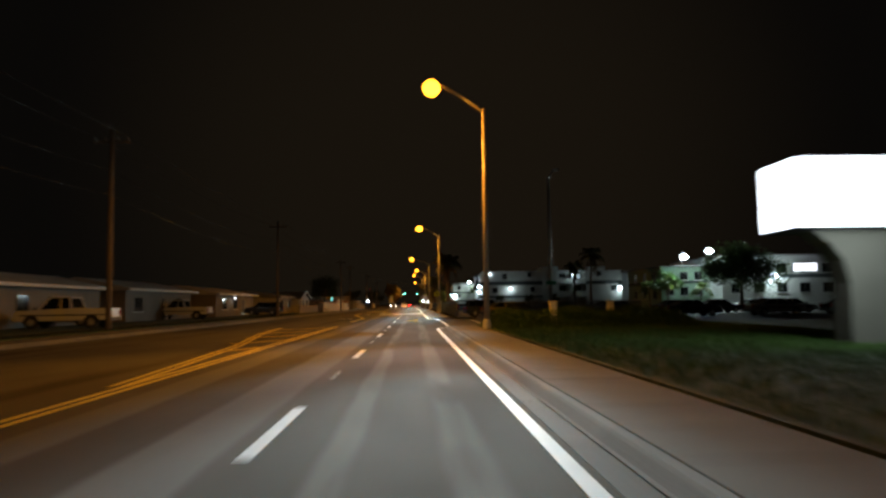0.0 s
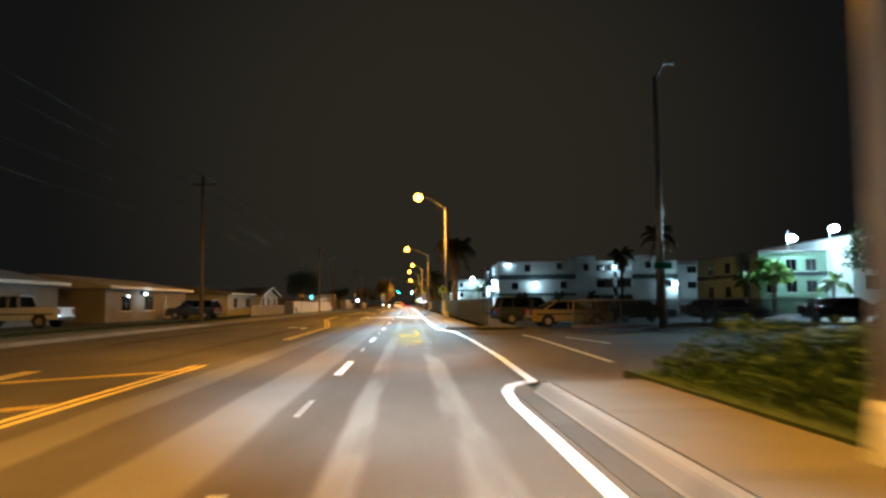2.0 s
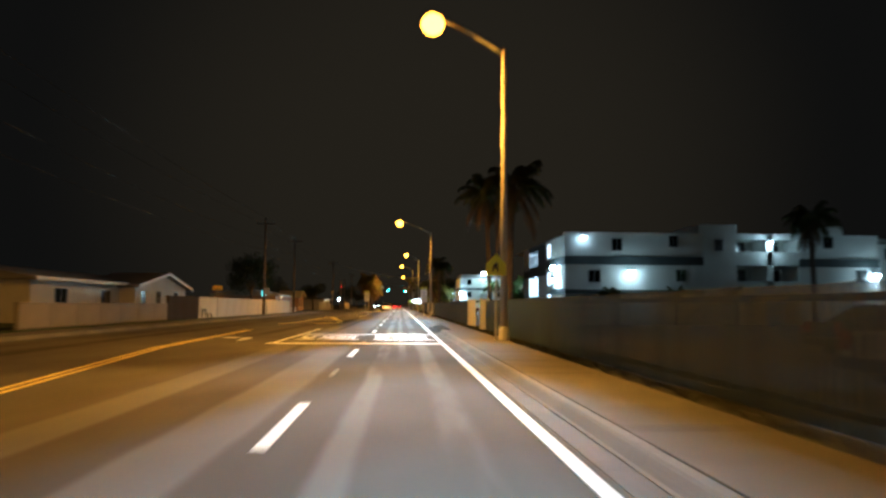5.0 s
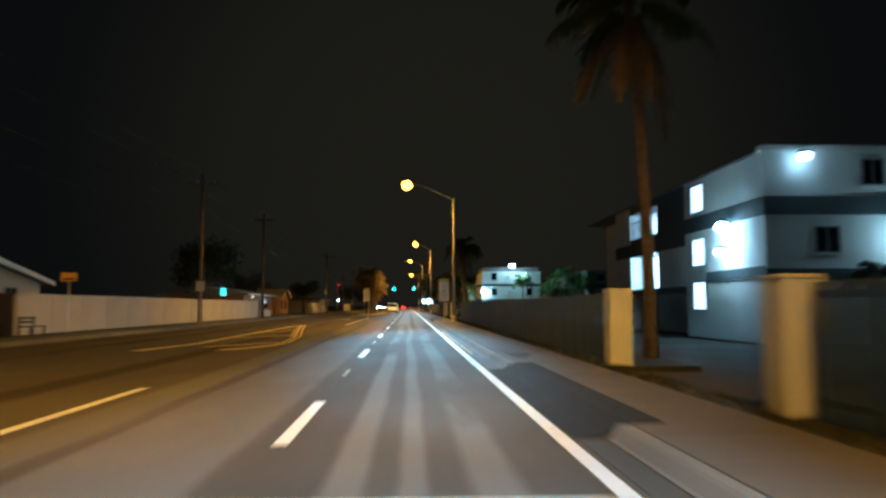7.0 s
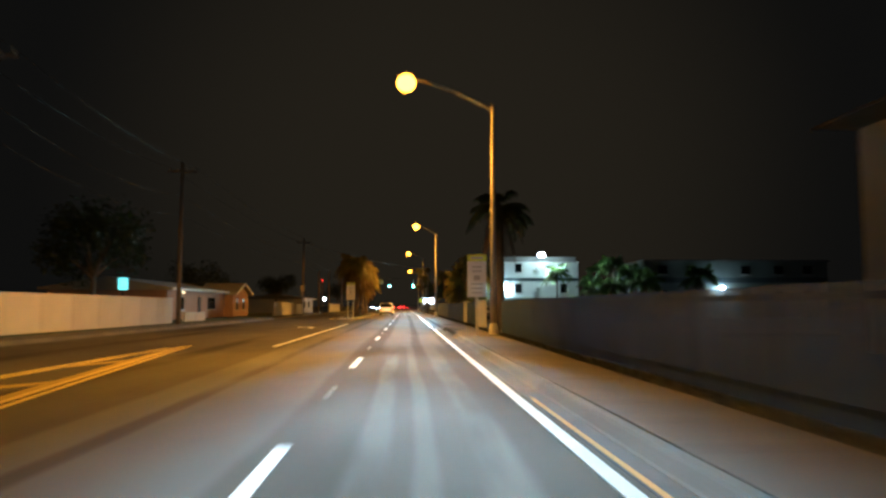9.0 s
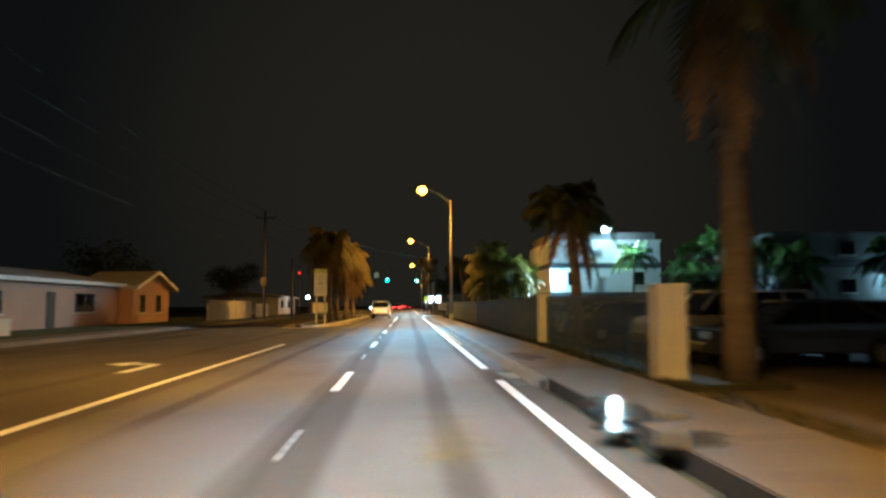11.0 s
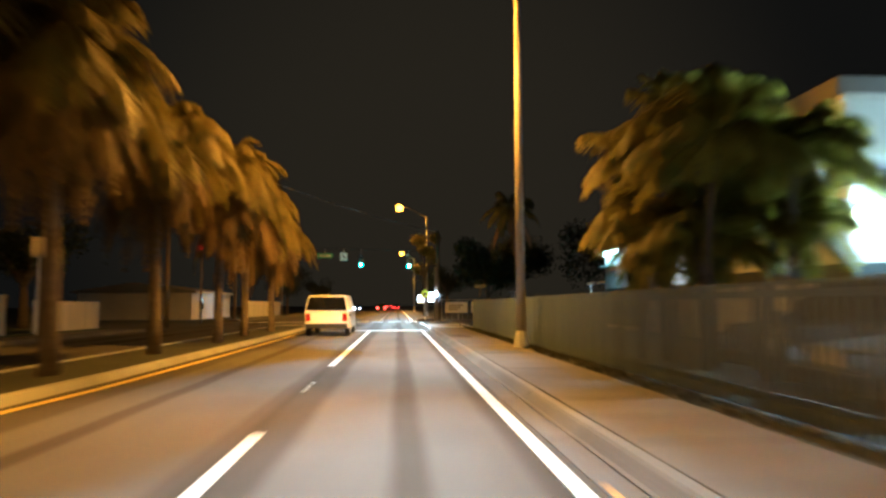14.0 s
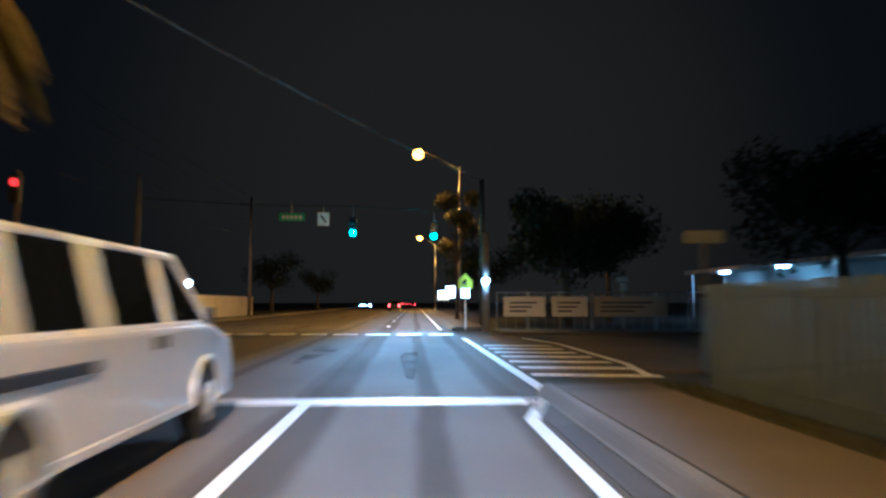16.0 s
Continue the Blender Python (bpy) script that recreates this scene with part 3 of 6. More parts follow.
# raised island with a pale kerb ring
ISLAND = [(-6.9, 205.4), (-6.3, 205.9), (-5.85, 208.0), (-5.3, 212.0), (-5.15, 217.0), (-5.0, 250.0), (-7.5, 250.0), (-7.6, 214.0), (-7.4, 207.0)]
solo("median_island", prism(B(), ISLAND, "z", -0.05, 0.1), SOIL, "raised planted island of bare soil", "traffic island", "structure")
ring = thing("median_kerb", "pale concrete kerb round the median island", "kerb", kind="structure")
for (ax, ay), (bx, by) in zip(ISLAND, ISLAND[1:] + ISLAND[:1]):
    a, c = Vector((ax, ay, 0.0)), Vector((bx, by, 0.0))
    n = max(1, round((c - a).length / 3))
    for k in range(n):
        p, q = a.lerp(c, k / n), a.lerp(c, (k + 1) / n)
        way = (q - p).normalized() * 0.012
        side = Vector((way.y, -way.x, 0)).normalized()
        bm = B()
        rows = [[bm.verts.new(v + side * o + Vector((0, 0, z))) for o, z in ((0.12, -0.04), (0.1, 0.02), (0.03, 0.13), (-0.14, 0.14), (-0.14, -0.04))] for v in (p + way, q - way)]
        for u in range(5):
            bm.faces.new((rows[0][u], rows[0][(u + 1) % 5], rows[1][(u + 1) % 5], rows[1][u]))
        bm.faces.new(rows[0])
        bm.faces.new(rows[1][::-1])
        part("kerb_stone", bm, KERBW, ring)
solo("driveway_apron", prism(B(), [(1.7, 0.006), (2.0, 0.03), (2.3, 0.156), (2.66, 0.162), (2.66, 0.1), (2.2, -0.04), (1.7, -0.04)], "y", 109.05, 116.95), TAR, "dark worn apron sloping up to the gateway", "pavement", "structure")
# worn yellow overspray and dark oil patches


def blotch(name, x, y, rx, ry, z, material, label, seed):
    """A flat stain with a ragged outline."""
    rnd = random.Random(seed)
    bm = B()
    ring = []
    for k in range(26):
        a = k * 2 * math.pi / 26
        q = 0.85 + 0.2 * math.sin(a * 3 + seed) + rnd.uniform(-0.08, 0.08)
        ring.append(bm.verts.new((x + math.cos(a) * rx * q, y + math.sin(a) * ry * q, z)))
    bm.faces.new(ring)
    return painted(name, bm, material, label)


painted("paint_overspray", strip(B(), [(0.3, 51.0), (0.3, 76.0)], 2.6, 0.004), DUST, "thin cloudy yellow paint overspray on the kerb lane")
for k in range(5):
    blotch("paint_patch", 0.35, 165.6 + k * 0.55, 0.5, 0.14, 0.005, SPLASH, "ragged bar of worn yellow paint on the lane", 40 + k)
for k, (x, y, rx, ry, z) in enumerate(((2.7, 119.5, 0.35, 1.5, 0.158), (2.7, 176.0, 0.4, 1.6, 0.158), (2.9, 205.0, 0.5, 1.2, 0.158), (2.7, 231.0, 0.45, 1.6, 0.158), (3.0, 62.0, 0.8, 2.0, 0.006), (0.1, 249.0, 0.25, 4.0, 0.003), (-2.4, 252.0, 0.4, 3.5, 0.003))):
    blotch("dark_stain", x, y, rx, ry, z, STAIN, "dark damp stain on the surface", 70 + k)
painted("gutter_line", strip(B(), [(1.78, 184), (1.8, 208)], 0.07, 0.008), ORANGE, "thin orange line along the gutter")
painted("gutter_line", strip(B(), [(1.8, 122), (1.8, 140)], 0.06, 0.008), ORANGE, "thin orange line along the gutter")


# ---- slatted fence with pillars ----
def slat_mesh(half, material, deep=0.008):
    return mesh_of("slat", one(-deep, deep, -half, half, 0.0, 1.48, bevel=0.004), material)


slat_me, open_me, grey_me = slat_mesh(0.052, SLAT), slat_mesh(0.034, SLAT), slat_mesh(0.052, SLATG)
divider_me = mesh_of("slat", one(-0.05, 0.05, -0.006, 0.006, 0.0, 1.3), DULLS)


def fence(y0, y1, me, material, label, half=0.052, x=4.42, base=0.14):
    f = thing("slatted_fence", label, "fence", (x, y0, base), group="fence runs")
    part("rail", one(0.02, 0.06, 0, y1 - y0, 1.3, 1.38), material, f)
    part("rail", one(0.02, 0.06, 0, y1 - y0, 0.15, 0.23), material, f)
    n = int((y1 - y0) / 0.165)
    rest = B()
    for i in range(n):
        y = (i + 0.5) * (y1 - y0) / n
        if i < 140:
            piece("slat", me, f, (0, y, random.uniform(-0.008, 0.008)))
        else:
            box(rest, -0.008, 0.008, y - half, y + half, 0, 1.48 + random.uniform(-0.008, 0.008))
    if len(rest.verts):
        tagged(part("slats", rest, material, f), kind="stuff")
    else:
        rest.free()
    for k in range(int((y1 - y0) / 2.6) + 1):
        part("post", one(0.06, 0.13, k * 2.6, k * 2.6 + 0.07, -0.1, 1.5), DARK, f)
    return f


BLUE = "blue-grey fence, blued for headlights, of close upright slats on rails"
fence(69.2, 109.3, slat_me, SLAT, BLUE)
fence(117.2, 163.0, slat_me, SLAT, BLUE)
fence(171.4, 182.1, open_me, SLAT, "blue-grey fence, blued for headlights, of thin spaced slats before parked cars")
fence(182.9, 205.6, open_me, SLAT, "blue-grey fence, blued for headlights, of thin spaced slats before parked cars")
fence(205.7, 242.3, grey_me, SLATG, "grey fence, cooled against lamplight, of close upright slats")


# low divider across the first car park, on a pale kerb
dv = thing("divider_fence", "dull grey slatted divider with a pale rail on a white kerb", "fence", (8.9, 67.0, 0.0), -8, group="fence runs")
part("kerb", one(-0.1, 12.6, -0.12, 0.12, -0.03, 0.14, bevel=0.02), KERBW, dv, "white painted kerb")
part("rail", one(0, 12.5, -0.03, 0.03, 1.42, 1.5, bevel=0.01), GALV, dv, "pale top rail")
for k in range(79):
    piece("slat", divider_me, dv, (0.08 + k * 0.157, 0, 0.13))
for k in range(6):
    part("post", one(k * 2.45, k * 2.45 + 0.08, 0.03, 0.11, 0.1, 1.46), GALV, dv)


def pillar(y, x=4.42, w=0.24):
    p = thing("gate_pillar", "square painted masonry pillar with a flat cap", "pillar", (x, y, 0.0), group="gate pillars")
    part("shaft", one(-w, w, -w, w, -0.05, 1.66, bevel=0.015), PILLAR, p)
    part("cap", one(-w - 0.015, w + 0.015, -w - 0.015, w + 0.015, 1.66, 1.72, bevel=0.02), PILLAR, p)


for y in (109.7, 116.6):
    pillar(y)
pillar(171.0, 4.34, 0.25)
pillar(182.5, 4.42, 0.2)
# return of the fence along the side street
f2 = thing("slatted_fence", "grey fence of close upright slats turning the corner", "fence", (4.42, 242.5, 0.14), -62, group="fence runs")
for i in range(60):
    piece("slat", grey_me, f2, (0, 0.083 + i * 0.165, 0))
part("rail", one(0.02, 0.06, 0, 9.9, 1.3, 1.38), DARK, f2)
part("rail", one(0.02, 0.06, 0, 9.9, 0.15, 0.23), DARK, f2)


# ---- street lamps ----
def street_lamp(x, y, z_top, head, power, label="tall tapered street lamp with a glowing sodium head"):
    hx, hz = head
    s = thing("street_lamp", label, "street lamp", (x, y, 0.12), group="street lamps")
    part("pole", tube(B(), [(0, 0, 0), (0, 0, 5), (0, 0, z_top - 0.12)], [0.15, 0.12, 0.085], 14), CPOLE, s, smooth=True)
    part("base_cover", prism_loft(B(), [(0.24, -0.25), (0.22, 0.1), (0.18, 0.42), (0.15, 0.5)], 8), PILLAR, s, "pale tapered base cover")
    dx, dz = hx - x, hz - 0.12
    part("arm", tube(B(), [(0, 0, z_top - 0.35), (dx * 0.1, 0, z_top - 0.12), (dx * 0.45, 0, z_top + (dz - z_top) * 0.55), (dx * 0.8, 0, dz + 0.06), (dx + 0.25, 0, dz + 0.1)], [0.06, 0.058, 0.052, 0.046, 0.04], 8), CPOLE, s, smooth=True)
    head_bm = B()
    bmesh.ops.create_uvsphere(head_bm, u_segments=16, v_segments=8, radius=1, matrix=Matrix.LocRotScale((dx, 0, dz + 0.1), None, (0.42, 0.2, 0.12)))
    part("lamp_head", head_bm, DARK, s, "grey cobra-shaped lamp head", smooth=True)
    # bowl drawn oversize and round to imitate the halo of the bulb
    bowl = B()
    bmesh.ops.create_uvsphere(bowl, u_segments=16, v_segments=8, radius=1, matrix=Matrix.LocRotScale((dx - 0.05, 0, dz - 0.04), None, (0.44, 0.42, 0.4)))
    part("refractor_bowl", bowl, BULB_S, s, "glowing orange glass bowl swollen to imitate bloom", smooth=True)
    lens = Vector((hx - 0.05, y, hz - 0.5))
    spot("street_lamp_light", lens, (hx - 4.0, y + 0.1, 0), power * 0.8, SODIUM, 146, 0.7, 0.2)
    # extra spot added to brighten the foliage above the fence
    spot("foliage_fill_spot", lens, (hx + 12.0, y + 0.1, 5.0), power * 0.3, SODIUM, 64, 0.9, 0.2)
    for d in (-1, 1):
        spot("street_lamp_beam", lens, (hx - 4.5, y + d * 22, 0), power * 2.3, SODIUM, 58, 1.0, 0.2)
    # cold spots added at the head imitate the driver's headlights
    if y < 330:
        for d, watts, cone, narrow in HEADLIGHT_POOLS:
            spot("headlight_stand_in", lens, (0.1, y + d, 0), power * watts, HEADLIGHT_WHITE, cone, 0.9, 0.2, narrow)
    return s


# pools added in place of car headlights: reach, share of the power, cone, narrowing
HEADLIGHT_POOLS = [(d * r, w, c, n) for r, w, c, n in ((5.5, 0.58, 66, 0.5), (20.0, 1.65, 40, 0.42), (31.0, 3.7, 24, 0.5)) for d in (-1, 1)]
POWER = 7300
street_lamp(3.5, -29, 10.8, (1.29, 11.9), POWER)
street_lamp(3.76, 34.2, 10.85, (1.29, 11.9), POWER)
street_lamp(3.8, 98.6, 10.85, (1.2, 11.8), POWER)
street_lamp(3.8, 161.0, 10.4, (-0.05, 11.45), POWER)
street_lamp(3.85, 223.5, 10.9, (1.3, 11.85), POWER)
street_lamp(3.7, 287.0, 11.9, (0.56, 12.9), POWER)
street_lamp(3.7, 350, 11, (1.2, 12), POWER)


# ---- utility poles and wires ----
def utility_pole(x, y, h=11.2, crossarm=True):
    p = thing("utility_pole", "weathered timber utility pole with a crossarm", "utility pole", (x, y, 0.1), group="utility poles")
    part("pole", tube(B(), [(0, 0, -0.2), (0, 0, h * 0.5), (0, 0, h)], [0.17, 0.14, 0.11], 12), WOOD, p, smooth=True)
    if crossarm:
        part("crossarm", one(-1.0, 1.0, -0.06, 0.06, h - 0.75, h - 0.62, bevel=0.01), WOOD, p)
        for k in (-0.9, -0.35, 0.35, 0.9):
            part("insulator", tube(B(), [(k, 0, h - 0.62), (k, 0, h - 0.5), (k, 0, h - 0.42)], [0.03, 0.045, 0.02], 8), GALV, p)
    return p


POLES = [(-16.4, 40.0), (-15.5, 84.0), (-15.5, 156.0), (-15.5, 179.0), (-15.0, 234.5)]
utility_pole(-16.4, -8)
for x, y in POLES:
    utility_pole(x, y)
utility_pole(-14.6, 250, 7.2, False)
utility_pole(-15.2, 300)
LINE = [(-16.4, -8)] + POLES + [(-15.2, 300)]


def cable(name, a, c, sag, radius, label, material=None):
    pts = [tuple(Vector(a).lerp(Vector(c), k / 12) - Vector((0, 0, sag * 4 * (k / 12) * (1 - k / 12)))) for k in range(13)]
    return solo(name, tube(B(), pts, [radius] * 13, 5), material or DARK, label, "cable", smooth=True)


for (ax, ay), (bx, by) in zip(LINE, LINE[1:]):
    for dx, z, s in ((-0.9, 10.9, 0.5), (0.9, 10.9, 0.5), (0.0, 9.0, 0.8), (0.1, 7.6, 0.7)):
        cable("overhead_cable", (ax + dx, ay, z), (bx + dx, by, z), s, 0.011, "thin black overhead cable between utility poles")

cable("messenger_cable", (-15.0, 234.5, 10.6), (4.4, 276.0, 8.9), 0.6, 0.032, "thick pale messenger cable slung across the road", GALV)


# ---- buildings ----
def wall_box(parent, name, material, *dims, label="", bevel=0.0):
    return part(name, one(*dims, bevel=bevel), material, parent, label)


def window_on(parent, axis, at, u0, u1, z0, z1, out, glass=None, sill=True, bars=1):
    """A framed window standing proud of a wall. axis 'y': wall faces -y at y=at; axis 'x': wall faces out along x."""
    w = new("window")
    w.parent = parent
    d = out

    def bx(name, mat, a0, a1, b0, b1, near, far):
        lo, hi = sorted((at + d * near, at + d * far))
        dims = (a0, a1, lo, hi, b0, b1) if axis == "y" else (lo, hi, a0, a1, b0, b1)
        return part(name, one(*dims), mat, w)
    bx("pane", glass or GLASS, u0, u1, z0, z1, -0.03, 0.015)
    f = 0.045
    bx("frame", FRAME, u0 - f, u0, z0 - f, z1 + f, -0.03, 0.05)
    bx("frame", FRAME, u1, u1 + f, z0 - f, z1 + f, -0.03, 0.05)
    bx("frame", FRAME, u0, u1, z1, z1 + f, -0.03, 0.05)
    bx("frame", FRAME, u0, u1, z0 - f, z0, -0.03, 0.05)
    for k in range(bars):
        c = u0 + (u1 - u0) * (k + 1) / (bars + 1)
        bx("mullion", FRAME, c - 0.025, c + 0.025, z0, z1, -0.02, 0.035)
    if sill:
        bx("sill", TRIM, u0 - 0.1, u1 + 0.1, z0 - f - 0.07, z0 - f, -0.03, 0.12)
    return w


def wall_light(place, watts, size=0.14, label="bright white wall lamp on a short bracket", reach=0.4, turn=0, bulb=None):
    x, y, z = place
    w = thing("wall_lamp", label, "wall lamp", (x, y, z), turn, group="white wall lamps")
    part("bracket", one(-0.05, 0.05, 0.0, reach, 0.02, 0.1), DARK, w)
    part("housing", one(-size * 1.3, size * 1.3, -0.12, 0.16, 0.05, 0.16, bevel=0.02), DARK, w)
    lens = B()
    bmesh.ops.create_uvsphere(lens, u_segments=14, v_segments=8, radius=1, matrix=Matrix.LocRotScale((0, -0.02, -0.06), None, (size * 1.5, size, size)))
    part("bulb", lens, bulb or BULB_L, w, "glowing cold white lens", smooth=True)
    out = Matrix.Rotation(radians(turn), 3, "Z") @ Vector((0, -0.35, -0.2))
    lamp("wall_lamp_light", Vector(place) + out, watts * 0.55, LED, 0.15)
    return w


# apartment block facing the first car park
apt = thing("apartment_building", "white two-storey apartment block with dark bands and balconies", "apartment building")
wall_box(apt, "wall", STUCCO, 12.4, 23.0, 125.8, 133.0, 0, 6.75, label="white stucco wall")
wall_box(apt, "wall", STUCCO, 14.2, 46.0, 131.5, 150.0, 0, 6.7)
wall_box(apt, "wall", STUCCO, 23.0, 26.0, 126.6, 131.5, 0, 7.75)
wall_box(apt, "wall", STUCCO, 31.0, 37.4, 126.6, 131.5, 0, 7.0)
wall_box(apt, "wall", STUCCO, 37.4, 46.0, 129.5, 131.5, 0, 6.6)
wall_box(apt, "parapet", TRIM, 12.3, 23.0, 125.7, 126.1, 6.75, 6.95)
wall_box(apt, "parapet", TRIM, 31.0, 34.5, 126.5, 127.0, 7.0, 7.7)
wall_box(apt, "roof", ROOFD, 12.3, 46.2, 126.9, 150.2, 6.72, 6.8, label="flat grey roof")
wall_box(apt, "roof", ROOFD, 12.3, 23.0, 126.1, 126.9, 6.73, 6.8)
for x0, x1, y in ((12.37, 23.0, 125.77), (31.0, 37.43, 126.57)):
    wall_box(apt, "band", GREYBAND, x0, x1, y - 0.04, y + 0.03, 4.5, 5.15, label="dark grey band between the storeys")
wall_box(apt, "band", GREYBAND, 12.36, 12.44, 125.8, 133.0, 4.5, 5.15)
wall_box(apt, "band", GREYBAND, 12.37, 23.0, 125.74, 125.8, 2.3, 2.62)
wall_box(apt, "band", GREYBAND, 12.36, 12.44, 125.8, 130.8, 2.3, 2.72)
# balcony bay
wall_box(apt, "bay_wall", STUCCO, 26.0, 31.0, 129.0, 131.5, 0, 7.0)
for z in (2.45, 4.75, 6.75):
    wall_box(apt, "balcony_slab", STUCCO, 26.0, 31.0, 126.6, 129.0, z - 0.15, z + 0.35 if z < 6 else 7.05)
for z in (2.8, 5.1):
    wall_box(apt, "balcony_parapet", STUCCO, 26.0, 31.0, 126.6, 126.75, z, z + 0.55)
for x in (28.4,):
    wall_box(apt, "balcony_pier", STUCCO, x, x + 0.5, 126.6, 129.0, 0, 7.0)
for x in (26.5, 29.3):
    for z in (3.0, 5.3):
        window_on(apt, "y", 129.0, x + 0.2, x + 1.3, z - 0.2, z + 1.3, -1)
for x, z, w in ((14.2, 3.2, 0.8), (16.0, 5.6, 0.7), (20.9, 3.3, 0.7), (20.4, 5.9, 0.6), (24.3, 5.7, 0.6), (33.0, 6.0, 0.7), (35.6, 3.4, 0.9), (40, 3.2, 1.2), (43, 5.4, 1.2), (40, 5.4, 1.2)):
    y = 125.8 if x < 23 else (126.6 if x < 37.4 else 129.5)
    window_on(apt, "y", y, x, x + w, z, z + 0.85, -1)
# street side with lit stair bays
wall_box(apt, "side_wall", STUCCO, 13.6, 14.2, 133.0, 150.0, 0, 6.7)
wall_box(apt, "corner_pier", STUCCO, 12.4, 13.6, 140.9, 143.6, 0, 6.8, label="white stucco corner pier")
wall_box(apt, "corner_band", GREYBAND, 12.36, 13.6, 140.86, 143.64, 4.0, 4.7)
wall_box(apt, "deck", GREYBAND, 12.4, 13.6, 133.0, 140.9, 4.0, 4.95, label="dark walkway deck")
wall_box(apt, "deck", GREYBAND, 12.4, 13.6, 133.0, 140.9, 1.95, 2.2)
wall_box(apt, "deck", GREYBAND, 12.4, 13.6, 133.0, 140.9, 6.35, 6.75)
wall_box(apt, "bay_pier", STUCCO, 12.4, 13.6, 133.0, 136.5, 2.2, 4.0)
wall_box(apt, "bay_pier", GREYBAND, 12.4, 13.6, 133.0, 136.5, 4.95, 6.35)
# emitting sheets imitate lamplight on the stairwell walls
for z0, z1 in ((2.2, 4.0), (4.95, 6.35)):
    wall_box(apt, "glowing_wall_sheet", GLOW_WIN, 13.5, 13.58, 136.5, 140.9, z0 + 0.02, z1 - 0.02, label="stairwell wall glowing in place of lamplight")
for k in range(12):
    wall_box(apt, "railing_bar", DARK, 12.45, 12.48, 136.7 + k * 0.36, 136.73 + k * 0.36, 4.95, 5.85)
wall_box(apt, "railing_top", DARK, 12.43, 12.5, 136.5, 140.9, 5.85, 5.9)
for z in (1.2, 3.05, 5.35):
    window_on(apt, "x", 12.4, 130.9, 132.1, z, z + 1.1, -1, glass=GLOW_WIN, sill=False, bars=1)
wall_light((17.3, 125.4, 4.0), 50, 0.18, bulb=BULB_M)
wall_light((12.0, 128.3, 4.42), 75, 0.2, turn=-90)
wall_light((12.0, 128.5, 3.45), 50, 0.16, turn=-90)
wall_light((37.0, 126.2, 3.9), 90)
wall_light((28.6, 126.3, 6.4), 35, 0.08, "small white ceiling lamp over a balcony")
wall_light((13.7, 125.4, 6.55), 3, 0.16, "white lamp under the parapet", bulb=BULB_M)
lamp("stair_light", (12.9, 138.5, 3.7), 120, LED, 0.1)

# second block beside the car park
ap2 = thing("apartment_building", "white two-storey apartment block with tall floodlights and a pale green wing", "apartment building")
wall_box(ap2, "wall", PALEGREEN, 34.2, 41.0, 97.0, 112.0, 0, 6.0, label="pale green stucco wall")
wall_box(ap2, "band", GREYBAND, 34.16, 34.2, 97.0, 112.0, 3.7, 4.1)
for y in (99.0, 103.2, 107.5):
    for z in (2.0, 4.5):
        window_on(ap2, "x", 34.2, y, y + 1.2, z - 0.3, z + 0.8, -1)
wall_box(ap2, "wall", STUCCO, 41.0, 58.0, 93.0, 112.0, 0, 7.2)
wall_box(ap2, "roof", ROOFD, 34.0, 41.0, 96.8, 112.2, 6.0, 6.15)
wall_box(ap2, "roof", ROOFD, 41.0, 58.2, 92.8, 112.2, 7.2, 7.35)
wall_box(ap2, "band", GREYBAND, 41.0, 58.03, 92.95, 93.0, 4.2, 4.7)
wall_box(ap2, "band", GREYBAND, 34.2, 41.0, 96.95, 97.0, 3.7, 4.1)
for i in range(3):
    for z in (2.4, 4.5):
        window_on(ap2, "y", 97.0, 34.9 + i * 2.0, 35.9 + i * 2.0, z - 0.3, z + 0.8, -1)
for i in range(5):
    for z in (2.6, 5.2):
        window_on(ap2, "y", 93.0, 42.2 + i * 3.1, 43.5 + i * 3.1, z - 0.3, z + 0.9, -1)
# lenses drawn large to imitate the glare round these floodlights
wall_light((37.4, 96.6, 7.4), 620, 0.34, "strong white floodlight over the roof edge", 0.72)
wall_light((39.2, 92.6, 7.9), 500, 0.32, "strong white floodlight over the roof edge", 0.72)
wall_light((48.0, 92.6, 4.6), 500, 0.2)
spot("floodlight_beam", (37.4, 95.7, 7.2), (24.0, 66.0, 0.0), 6500, LED, 120, 0.5, 0.2)
spot("floodlight_beam", (39.2, 91.7, 7.7), (30.0, 58.0, 0.0), 6500, LED, 120, 0.5, 0.2)
for x in (37.4, 39.2):
    solo("floodlight_mast", tube(B(), [(x, 97.3 if x < 38 else 93.3, 0), (x, 97.3 if x < 38 else 93.3, 8.2)], [0.07, 0.05], 8), GALV, "thin steel mast carrying a floodlight", "mast")
lit = thing("lit_sign_box", "white lit sign box on the flats", "sign", (52.0, 92.6, 5.1))
part("panel", one(-1.5, 1.5, -0.2, 0.0, 0, 0.95, bevel=0.02), GLOW_SIGN, lit, "glowing white panel")
part("frame", one(-1.56, 1.56, 0.0, 0.3, -0.06, 1.01), DARK, lit)

# third block near the junction
ap3 = thing("apartment_building", "white two-storey block with dark bands behind the car park", "apartment building")
wall_box(ap3, "wall", STUCCO, 12.4, 22.2, 221.0, 231.5, 0, 6.9, label="white stucco wall")
wall_box(ap3, "wall", CREAM, 12.8, 20.0, 231.5, 238.0, 0, 5.6)
wall_box(ap3, "parapet", TRIM, 12.3, 22.3, 220.9, 221.2, 6.9, 7.05)
wall_box(ap3, "roof", ROOFD, 12.6, 22.0, 221.6, 231.3, 6.9, 7.75, label="dark set-back roof")
wall_box(ap3, "roof", ROOFD, 12.6, 20.1, 231.5, 238.2, 5.6, 5.75)
